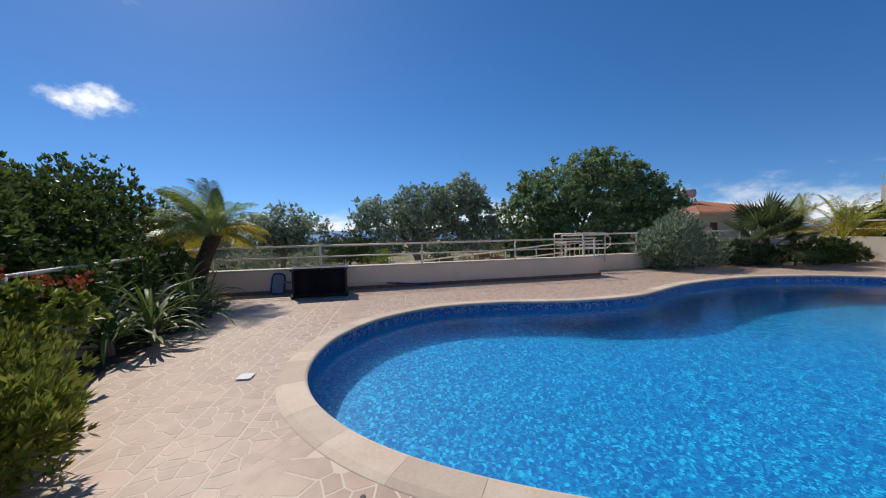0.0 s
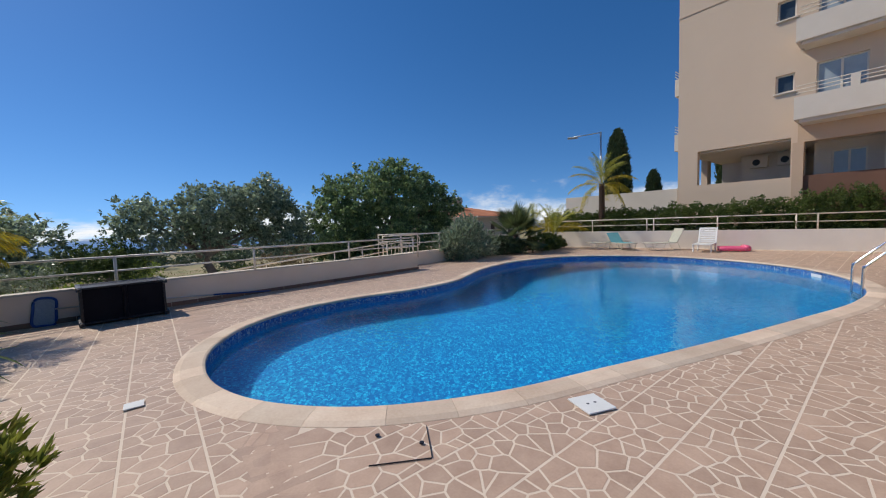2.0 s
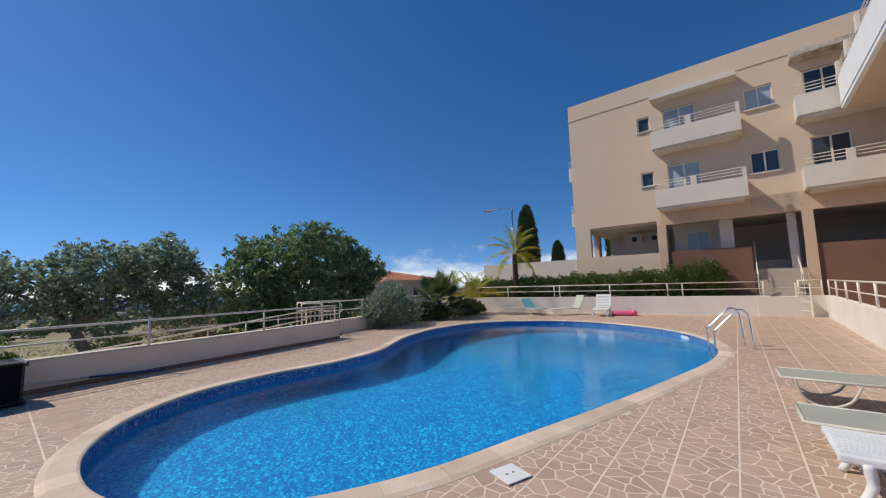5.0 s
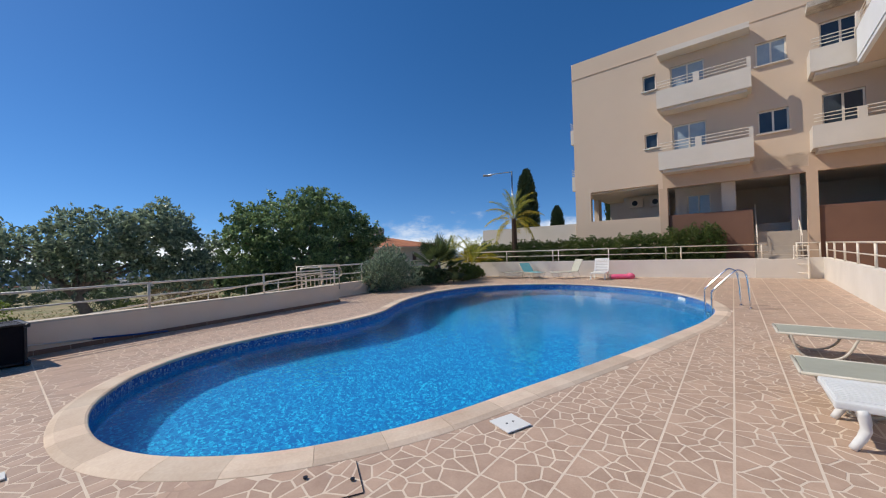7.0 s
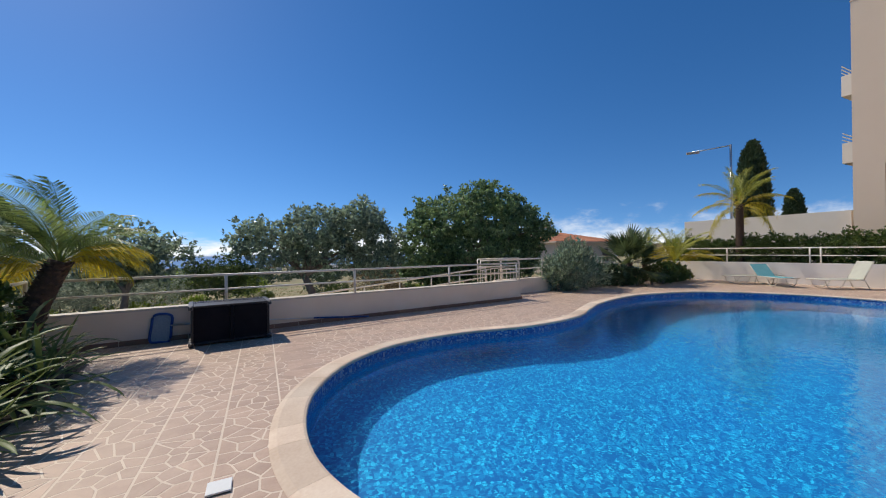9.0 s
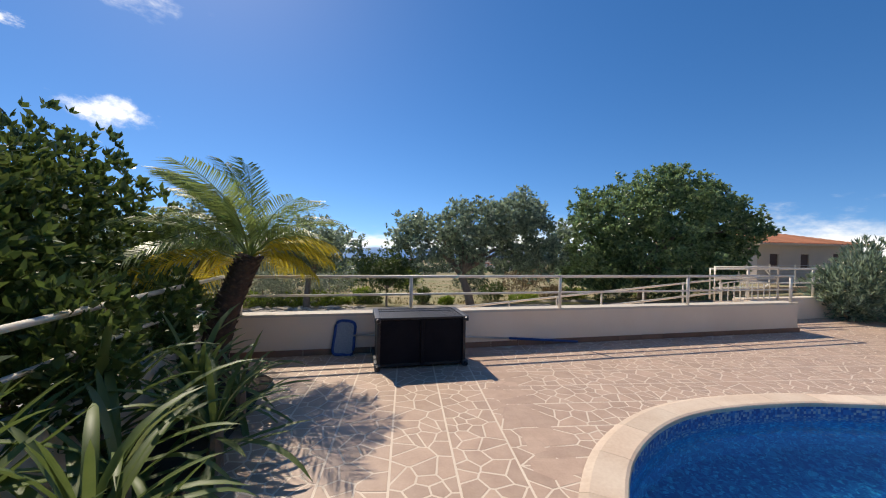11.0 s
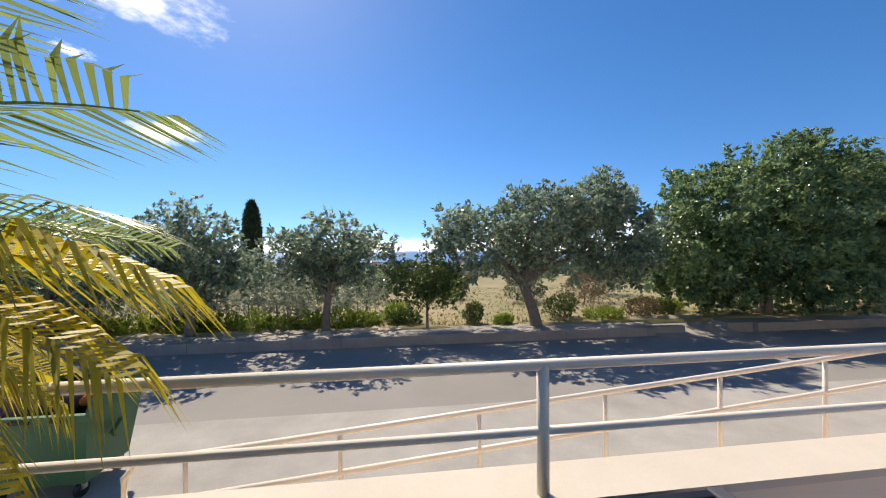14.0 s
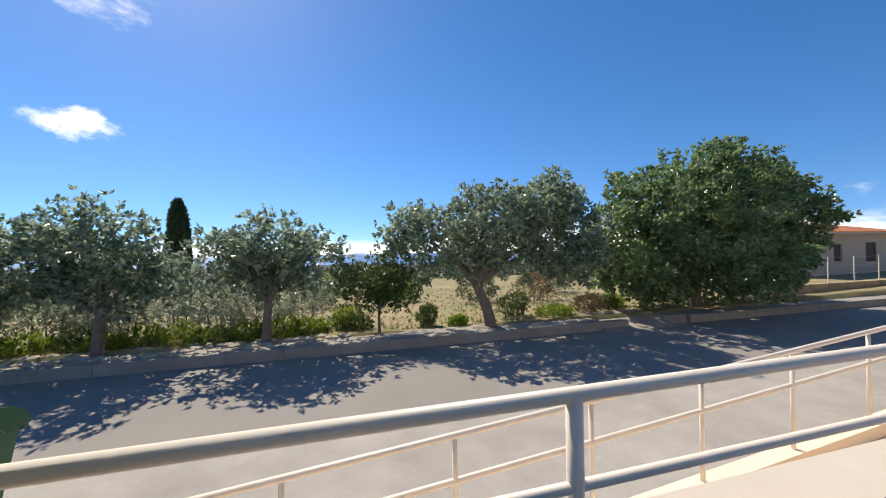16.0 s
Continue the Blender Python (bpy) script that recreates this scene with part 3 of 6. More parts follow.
def window(parent, s0, s1, z0, z1, y, panes=2, glass=None, sill=True):
    fr = B()
    w = 0.06
    for a, b, c, d in ((s0, s1, z0, z0 + w), (s0, s1, z1 - w, z1), (s0, s0 + w, z0 + w, z1 - w), (s1 - w, s1, z0 + w, z1 - w)):
        box(fr, a, b, y, y + 0.07, c, d)
    for i in range(1, panes):
        x = s0 + (s1 - s0) * i / panes
        box(fr, x - 0.035, x + 0.035, y - 0.01, y + 0.06, z0 + w, z1 - w)
    win = part("window", fr, M_RAIL, parent)
    for i in range(panes):
        x0, x1 = s0 + (s1 - s0) * i / panes, s0 + (s1 - s0) * (i + 1) / panes
        part("pane", box(B(), x0 + 0.03, x1 - 0.03, y + 0.03, y + 0.04, z0 + w, z1 - w), glass or M_GLASS, win)
    if sill:
        part("sill", box(B(), s0 - 0.06, s1 + 0.06, y - 0.2, y + 0.05, z0 - 0.06, z0 - 0.004, None, 0.01), M_BUILD_WHITE, win)
    return win


M_WINGWHITE = mat("bright_white_paint", (0.82, 0.82, 0.8), (0.76, 0.76, 0.74), 0.8, 0.7, 0.1)
M_STAIN = mat("stained_white", (0.62, 0.55, 0.46), (0.22, 0.19, 0.16), 2.2, 0.9, 0.3, spread=0.35)
TOP = 12.45
sm_w = [(3.75, 4.35, 9.68, 10.48), (3.75, 4.35, 6.65, 7.4)]
part("wall", wall_with(B(), 0, 4.5, 4.7, TOP, 0, 0.3, sm_w), M_BUILD, house)
part("wall", wall_with(B(), 0, 4.5, -0.5, 4.7, 0, 0.3, [(0.87, 4.3, 3.03, 4.71)]), M_BUILD, house)
for h in sm_w:
    window(house, *h, 0.12, 1)
wide = [(8.28, 9.3, 9.42, 10.45), (8.28, 9.3, 6.38, 7.38)]
part("wall", wall_with(B(), 8.05, 9.85, 4.7, TOP - 1.0, 0.0, 0.3, wide), M_BUILD, house)
window(house, *wide[0], 0.1, 2, M_CURTAIN)
window(house, *wide[1], 0.1, 2)
part("wall", box(B(), 4.5, 16.0, 0.0, 0.3, TOP - 1.0, TOP), M_BUILD, house)
part("parapet_line", box(B(), -0.02, 16.0, -0.025, -0.002, TOP - 0.98, TOP - 0.94), M_BUILD_SHADED, house)
part("roof", box(B(), 0.3, 15.7, 0.3, 11.7, TOP - 0.4, TOP - 0.25), M_BUILD, house)
part("back_wall", box(B(), 0, 16, 11.7, 12, -0.5, TOP), M_BUILD, house)
part("end_wall", wall_with(B(), 0.3, 11.7, 4.7, TOP, -0.3, 0), M_BUILD, house).matrix_basis = Matrix.Rotation(radians(90), 4, "Z")
part("end_wall", box(B(), 15.7, 16, 0.3, 11.7, -0.5, TOP - 0.002), M_BUILD, house)
for i, (y0, y1) in enumerate(((0.3, 0.9), (3.4, 4.0), (7.5, 8.1), (11.0, 11.7))):
    part("pillar", box(B(), 0.0, 0.3, y0, y1, -0.5, 4.7), M_BUILD, house)
part("end_parapet", box(B(), 0.05, 0.25, 0.9, 11.0, -0.5, 3.0), M_BUILD, house)
part("first_floor_slab", box(B(), 0.3, 15.7, 0.3, 11.7, 4.62, 4.9), M_BUILD_WHITE, house)
part("ground_slab", box(B(), 0.3, 15.7, 0.32, 11.7, -0.5, 2.0), M_GREYFLOOR, house)
for z, top in ((5.3, 8.3), (8.3, TOP - 1.0)):
    # wall behind each balcony, with its glass door
    part("balcony_wall", wall_with(B(), 4.5, 8.05, z, top, 0.0, 0.25, [(5.0, 6.4, z + 0.1, z + 2.25)]), M_BUILD, house)
    window(house, 5.0, 6.4, z + 0.1, z + 2.25, 0.1, 2, M_CURTAIN, False)
    part("balcony_wall", wall_with(B(), 9.85, 16, z, top, 0.0, 0.25, [(10.3, 11.5, z + 0.1, z + 2.25)]), M_BUILD, house)
    window(house, 10.3, 11.5, z + 0.1, z + 2.25, 0.1, 2, M_GLASS, False)
    for c0 in (10.36, 11.2):
        part("curtain", box(B(), c0, c0 + 0.24, 0.2, 0.23, z + 0.2, z + 2.18), M_CURTAIN, house, "pale drawn-back curtain")


def balcony(s0, s1, z, out=0.95, parent=None):
    slab_ = part("balcony", box(B(), s0, s1, -out, 0.5, z - 0.12, z + 0.08), M_BUILD_WHITE, parent)
    bm = B()
    h = 0.78
    mid = s0 + (s1 - s0) * 0.45
    box(bm, s0, s1, -out - 0.02, -out + 0.14, z - 0.1, z + h)
    box(bm, s0, s0 + 0.14, -out + 0.14, 0.0, z + 0.08, z + h)
    box(bm, s1 - 0.14, s1, -out + 0.14, 0.0, z + 0.08, z + h)
    part("parapet", bm, M_BUILD_WHITE, slab_)
    part("parapet_post", box(B(), mid - 0.1, mid + 0.14, -out - 0.02, -out + 0.14, z + h, z + 1.22), M_BUILD_WHITE, slab_)
    part("parapet_post", box(B(), s1 - 0.14, s1, -out - 0.02, -out + 0.14, z + h, z + 1.22), M_BUILD_WHITE, slab_)
    bv = B()
    box(bv, s0 + 0.15, s1 - 0.15, -out + 0.1, 0.3, z - 0.24, z - 0.12)
    part("drip_edge", bv, M_BUILD_WHITE, slab_)
    for dz in (0.16, 0.3, 0.44):
        part("rail", tube(B(), [(s0 + 0.05, -out + 0.06, z + h + dz), (s1 - 0.05, -out + 0.06, z + h + dz)], 0.018, 6), M_RAIL, slab_)
    return slab_


for z in (5.35, 8.4):
    balcony(4.5, 8.1, z, 0.95, house)
    balcony(9.9, 12.85, z, 0.95, house)
    # small balconies on the far end
    eb = part("end_balcony", box(B(), -0.9, 0.0, 2.0, 5.5, z - 0.12, z + 0.8), M_BUILD_WHITE, house)
    for dz in (0.95, 1.1, 1.25):
        part("rail", tube(B(), [(-0.88, 2.0, z + dz), (-0.88, 5.5, z + dz)], 0.02, 6), M_RAIL, eb)
part("eave_slab", box(B(), 4.55, 8.1, -0.75, 0.3, 11.0, 11.25), M_BUILD_WHITE, house)
part("eave_slab", box(B(), 9.9, 11.9, -0.75, 0.3, 11.0, 11.22), M_STAIN, house, "weather-stained canopy slab")
# wing at the near end, with a white balcony reaching out over the entry
part("wing", box(B(), 12.9, 15.99, -8.5, -0.97, -0.5, TOP - 0.01), M_BUILD, house)
wing_b = part("wing_balcony", box(B(), 11.2, 12.898, -8.0, -0.975, 8.14, 8.32), M_BUILD, house)
part("parapet", box(B(), 11.12, 11.26, -8.0, -1.2, 8.12, 9.4, None, 0.015), M_WINGWHITE, wing_b, "bright white painted parapet")
part("moulding", box(B(), 11.095, 11.119, -8.0, -1.2, 8.26, 8.33, None, 0.008), M_WINGWHITE, wing_b)
part("parapet_end", box(B(), 11.261, 12.6, -1.34, -1.2, 8.33, 9.4, None, 0.015), M_BUILD_WHITE, wing_b)
for y in (-1.42, -3.1, -4.8):
    part("parapet_post", box(B(), 11.09, 11.29, y, y + 0.22, 9.4, 10.0, None, 0.02), M_BUILD_WHITE, wing_b)
for z in (9.58, 9.75, 9.92):
    part("rail", tube(B(), [(11.19, -1.3, z), (11.19, -8.0, z)], 0.018, 6), M_RAIL, wing_b)
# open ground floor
# the orange-tan shade below the balconies is put into the beam's colour
part("beam", box(B(), 4.5, 16, 0.0, 0.4, 4.45, 5.3), M_BUILD_SHADED, house)
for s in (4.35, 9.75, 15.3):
    part("pillar", box(B(), s, s + 0.35, -0.05, 0.3, -0.5, 4.45), M_BUILD_SHADED, house)
part("low_wall", box(B(), 4.7, 8.0, 0.05, 0.25, -0.5, 3.05), M_BROWN, house)
part("low_wall", box(B(), 10.1, 15.3, 0.05, 0.25, -0.5, 3.0), M_BROWN, house)
part("inner_wall", box(B(), 0.3, 15.7, 6.0, 6.2, 2.0, 4.62), M_BUILD_WHITE, house)
part("inner_wall", wall_with(B(), 4.75, 7.0, 2.0, 4.62, 2.2, 2.4, [(5.3, 6.35, 2.95, 4.2)]), M_BUILD_WHITE, house)
window(house, 5.3, 6.35, 2.95, 4.2, 2.25, 2, M_CURTAIN, False)
part("inner_pillar", box(B(), 6.85, 7.4, 0.9, 1.4, 2.0, 4.62), M_BUILD_WHITE, house)
part("inner_pillar", box(B(), 9.3, 9.6, 0.5, 0.8, 2.0, 4.62), M_BUILD_WHITE, house)
for s in (2.2, 3.3):
    ac = part("air_conditioner", box(B(), s, s + 0.75, 3.2, 3.5, 3.9, 4.45, None, 0.02), M_BUILD_WHITE, house, "white outdoor air conditioning unit")
    bm = B()
    bmesh.ops.create_circle(bm, cap_ends=True, radius=0.16, segments=20, matrix=Matrix.Translation((s + 0.3, 3.19, 4.17)) @ Matrix.Rotation(radians(90), 4, "X"))
    part("fan_grille", bm, M_BLACK, ac)
part("inner_wall", box(B(), 1.8, 4.3, 3.52, 3.7, 2.0, 4.62), M_BUILD_WHITE, house)
stairs = thing("staircase", "pale stairs rising to the building's open ground floor", "stairs")
stairs.matrix_basis = BM
for i in range(9):
    part("step", box(B(), 8.15, 9.45, -0.75 + 0.27 * i, -0.75 + 0.27 * (i + 1), -0.3, 0.8 + 0.18 * (i + 1)), M_GREYFLOOR, stairs)
part("landing", box(B(), 8.0, 9.6, -1.2, -0.75, -0.3, 0.8), M_BUILD_WHITE, stairs)
for s in (8.1, 9.5):
    part("handrail", tube(B(), [(s, -0.75, 1.75), (s, 1.75, 3.36)], 0.025, 6), M_RAIL, stairs)
    for i in range(5):
        part("baluster", tube(B(), [(s, -0.75 + 0.6 * i, 0.8 + 0.386 * i), (s, -0.75 + 0.6 * i, 1.75 + 0.386 * i)], 0.014, 6), M_RAIL, stairs)

# bank and hedge behind the terrace
bm = box(B(), 0.22, 5.9, 0.23, 4.2, -0.5, 0.75, fm)
box(bm, 5.9, FL, 0.23, 0.95, -0.5, 0.75, fm)
tagged(part("planting_bank", bm, M_EARTH), "raised planting bank behind the pool wall", "bank", kind="structure")
bm = box(B(), -7.0, -0.2, 0.5, 0.8, -0.5, 3.0, BM)
tagged(part("wall_far", bm, M_BUILD_WHITE), "pale boundary wall beyond the hedge", "wall", kind="structure")
lobes = []
for i in range(17):
    x = 0.3 + 0.76 * i
    y = 0.85 + 0.12 * math.sin(i * 2.1)
    q = fm.to_3x3() @ Vector((x, y, 0))
    lobes.append((q.x, q.y, 0.45 + 0.015 * i, 0.7, 0.55, 0.75 + 0.1 * math.sin(i * 1.7) + (0.25 if i > 13 else 0)))
bush("hedge", FA + Vector((0, 0, 0.75)), lobes, "long clipped green hedge behind the white wall", 21000, 7, 0.085, 0.034, M_HEDGE, 5, category="hedge")

# trees beyond the street
GZ = -1.27
SR = Matrix.Rotation(STREET, 4, "Z")


def st_lobes(rows):
    """Lobes given along and across the street."""
    out = []
    for u, v, z, a, b, c in rows:
        q = SR @ Vector((u, v, z))
        out.append((q.x, q.y, z, (a + b) / 2 if b != a else a, (a + b) / 2, c))
    return out


tree("carob_tree", W(7.3, 10.9, GZ), st_lobes([(-2.2, 0.2, 3.0, 1.7, 1.7, 1.2), (-0.2, -0.3, 3.7, 1.8, 1.8, 1.4), (1.9, 0, 4.1, 1.9, 1.9, 1.4), (3.4, 0.2, 3.3, 1.6, 1.6, 1.4), (2.4, 0, 4.7, 1.3, 1.3, 1.0), (0.8, 0.8, 2.9, 2.0, 2.0, 1.2), (3.6, 0.3, 2.3, 1.3, 1.3, 0.9), (-2.9, 0.5, 3.4, 0.9, 0.9, 0.8)]), "broad carob tree with a leaning trunk and grey-green leaves", 4100, 7, 0.19, 0.098, M_CAROB2, 0.2, SR @ Vector((-0.55, 0.1, 0)), 1.6, 11, limbs=9)
tree("carob_tree", W(17.6, 11.6, GZ), st_lobes([(-3.4, -0.3, 3.2, 2.3, 2.3, 2.2), (-1.4, 0, 4.9, 2.5, 2.5, 2.0), (1.5, 0, 5.4, 2.6, 2.6, 2.0), (3.6, 0.3, 4.9, 2.3, 2.3, 2.1), (2.4, 0, 6.5, 1.5, 1.5, 1.1), (5.6, -0.2, 4.4, 1.7, 1.7, 1.6), (6.7, -0.6, 4.2, 1.1, 1.1, 0.9), (4.6, -0.2, 6.0, 1.3, 1.3, 0.9), (5.6, 0, 2.2, 1.5, 1.5, 1.6), (0, -0.5, 2.6, 3.2, 3.2, 2.1), (4.2, 0.4, 2.4, 2.4, 2.4, 1.8), (-3.0, 0.3, 1.8, 2.0, 2.0, 1.4), (0.8, 0.8, 1.2, 3.2, 3.2, 1.0)]), "large dense dark green carob tree beside the street", 11500, 7, 0.2, 0.115, M_CAROB, 0.24, (0.1, 0, 0), 1.2, 12, limbs=12, clump=0.17)
tree("carob_tree", W(-0.15, 10.9, GZ), st_lobes([(-1.3, 0, 2.5, 1.2, 1.2, 0.9), (0.2, 0, 3.0, 1.4, 1.4, 0.9), (1.2, 0.2, 2.5, 1.1, 1.1, 0.9), (-0.3, 0.6, 2.1, 1.3, 1.3, 0.7)]), "young carob tree with open grey-green crown", 1500, 7, 0.18, 0.09, M_CAROB2, 0.13, (0.1, 0, 0), 1.3, 13)
tree("carob_tree", W(-4.4, 10.9, GZ), st_lobes([(-1.3, 0, 2.6, 1.3, 1.3, 1.0), (0, 0, 3.2, 1.4, 1.4, 1.0), (0.9, 0.2, 2.5, 1.0, 1.0, 0.9), (0.3, 0.6, 2.0, 1.5, 1.5, 0.8)]), "spreading carob tree with dense dull green leaves", 1650, 7, 0.18, 0.09, M_CAROB2, 0.14, (0.15, 0, 0), 1.2, 14)
tree("carob_tree", W(-8.8, 11.2, GZ), st_lobes([(-1.6, 0, 2.4, 1.7, 1.7, 1.2), (0.6, 0, 2.9, 1.6, 1.6, 1.1), (0, 0.6, 1.8, 2.0, 2.0, 0.9), (2.1, 0.2, 2.2, 1.2, 1.2, 0.9)]), "leafy carob tree at the edge of the street", 1800, 7, 0.18, 0.09, M_CAROB2, 0.15, (0.1, 0, 0), 1.1, 15)
tree("fruit_tree", W(3.3, 11.0, GZ), st_lobes([(-0.45, 0, 1.6, 0.8, 0.8, 0.7), (0.25, 0, 1.85, 0.75, 0.75, 0.6), (0.75, 0.1, 1.5, 0.65, 0.65, 0.55)]), "small round fruit tree with dark green leaves", 1300, 7, 0.12, 0.05, M_HEDGE, 0.05, (0, 0, 0), 0.9, 16)


# planting bed beside the terrace
bm = B()
bed = [Vector((-5.35, 8.0, 0.03)), Vector((-4.35, 7.3, 0.03)), Vector((-3.95, 5.4, 0.03)), Vector((-3.6, 3.8, 0.03)), Vector((-3.1, 2.9, 0.03)), Vector((-2.75, 2.2, 0.03)), Vector((-2.65, 0.6, 0.03)), Vector((-2.8, -1, 0.03)), Vector((-3.3, -1.5, 0.03))]
bm.faces.new([bm.verts.new(p) for p in bed[::-1]])
tagged(part("planting_bed", bm, mat("dark_soil", (0.07, 0.05, 0.035), (0.04, 0.03, 0.02), 6, 0.95, 0.8)), "dark soil of the planting bed", "soil", kind="structure")


hl = []
base = W(-0.75, -3.5, -0.3)
for i in range(9):
    p = W(-0.95 - 0.2 * (i % 2), -0.9 - 0.85 * i, 0) - base
    hl.append((p.x, p.y, 1.55 + 0.18 * math.sin(i * 1.9), 1.0, 1.0, 1.35 + 0.12 * math.sin(i * 2.7)))
    hl.append((p.x - 0.6, p.y - 0.1, 1.9 + 0.2 * math.sin(i * 2.3 + 1), 0.9, 0.9, 1.1))
bush("tall_hedge", base, hl, "tall dense dark green hedge beyond the side wall", 15000, 6, 0.095, 0.05, M_HEDGE, 21, category="hedge", up=0.5)

M_YUCCA = leaf_mat("sword_leaf_green", (0.1, 0.15, 0.035), (0.19, 0.24, 0.075), 0.52, 0.35)
M_YUCCA_PALE = leaf_mat("sword_leaf_pale", (0.26, 0.3, 0.13), (0.18, 0.22, 0.08), 0.52, 0.35)


def sword_leaf(name, length, width, arch, material, n=7):
    """A folded, arching sword leaf along +x."""
    vv, ff = [], []
    for i in range(n + 1):
        t = i / n
        x, z = length * t * (1 - 0.25 * arch * t), length * (0.55 * t - arch * t * t)
        w = width * (0.55 + 1.5 * t) * (1 - t) ** 0.6 if t < 1 else 0.0
        vv += [(x, -w / 2, z + w * 0.25), (x, 0, z), (x, w / 2, z + w * 0.25)]
        if i:
            a, b = 3 * (i - 1), 3 * i
            ff += [(a, b, b + 1, a + 1), (a + 1, b + 1, b + 2, a + 2)]
    return mesh_of(name, vv, ff, material, True)


SWORD = [sword_leaf("leaf", L, w, a, m_) for L, w, a, m_ in ((0.85, 0.065, 0.35, M_YUCCA), (1.0, 0.07, 0.55, M_YUCCA), (0.75, 0.06, 0.15, M_YUCCA), (0.95, 0.07, 0.75, M_YUCCA), (0.8, 0.06, 0.45, M_YUCCA_PALE))]


def yucca(at, n, scale, seed):
    rng = random.Random(seed)
    ob = thing("sword_leaf_plant", "clump of arching green sword-shaped leaves in the bed", "plant", at, group="sword-leaf plants in the bed")
    part("stem", tube(B(), [(0, 0, -0.05), (0.02, 0, 0.3 * scale)], 0.06, 8, 0.04), M_BARK, ob)
    for i in range(n):
        lf = new("leaf", rng.choice(SWORD))
        lf.parent = ob
        h = rng.uniform(0.03, 0.34) * scale
        lf.matrix_basis = pose(0, 0, h, 0, rng.uniform(-55, 12) + 20 * (h < 0.12), i * 137.5 + rng.uniform(-20, 20)) @ Matrix.Scale(scale * rng.uniform(0.8, 1.15), 4)
    return ob


for k, (x, y, n, s_) in enumerate(((-4.25, 6.15, 34, 0.95), (-4.0, 5.2, 36, 1.0), (-4.55, 5.6, 30, 1.15), (-3.85, 4.3, 32, 0.9), (-4.4, 4.7, 30, 1.15), (-4.75, 6.75, 26, 0.95), (-4.3, 3.9, 24, 0.9), (-3.85, 5.75, 30, 0.9), (-3.7, 4.75, 30, 0.95), (-4.1, 6.45, 24, 0.8))):
    yucca((x - 0.14, y, 0.02), n, s_ * 0.92, 40 + k)

# flowering shrub and low bushes
fl = bush("flowering_shrub", (-3.95, 3.05, 0.02), [(0, 0, 0.75, 0.5, 0.45, 0.35), (0.3, 0.35, 0.75, 0.35, 0.35, 0.25), (-0.5, -0.1, 0.95, 0.45, 0.45, 0.3), (0, 0, 0.4, 0.5, 0.5, 0.35)], "leafy shrub with orange-red flower heads", 420, 8, 0.1, 0.075, leaf_mat("broad_green_leaf", (0.17, 0.25, 0.045), (0.3, 0.32, 0.06), 0.45, 0.4), 31)
M_FLOWER = mat("orange_petals", (0.6, 0.1, 0.03), (0.65, 0.2, 0.06), 12, 0.6, 0.0)
rng = np.random.default_rng(8)
for x, y, z in ((0.35, 0.25, 1.02), (0.52, 0.45, 0.98), (-0.35, 0.1, 1.22), (-0.6, -0.2, 1.28), (0.15, 0.05, 1.1), (-0.1, -0.3, 1.12)):
    c = np.array([[x, y, z]]) + rng.normal(0, 0.045, (26, 3))
    q = new("flower_head", quad_mesh("flower_head", leaf_quads(c, np.tile([0, 0, 1.0], (26, 1)), 2, 0.05, 0.045, rng), M_FLOWER))
    q.parent = fl
    q["label"] = "orange-red flower cluster"
LOW = [(0, 0, 0.35, 0.58, 0.55, 0.38), (0.3, 0.2, 0.36, 0.38, 0.38, 0.34), (-0.2, -0.25, 0.48, 0.45, 0.4, 0.35), (0.25, -0.25, 0.28, 0.36, 0.36, 0.27)]
bush("low_bush", (-2.75, 1.85, 0.02), LOW, "low yellow-green bush with narrow leaves at the terrace edge", 1700, 9, 0.085, 0.024, M_LIME, 33, up=0.9, jitter=0.45)
bush("low_bush", (-3.15, 2.5, 0.02), [(0, 0, 0.42, 0.5, 0.5, 0.38), (-0.3, 0.15, 0.5, 0.4, 0.4, 0.32), (-0.5, -0.4, 0.45, 0.5, 0.5, 0.4)], "rounded yellow-green bush with narrow leaves", 1500, 9, 0.085, 0.024, M_LIME, 34, up=0.9, jitter=0.45)
bush("low_bush", (-2.6, 1.1, 0.02), [(0, 0, 0.35, 0.45, 0.5, 0.35), (-0.4, 0, 0.4, 0.45, 0.45, 0.38)], "yellow-green bush spilling over the paving", 1200, 9, 0.085, 0.024, M_LIME, 35, up=0.9, jitter=0.45)


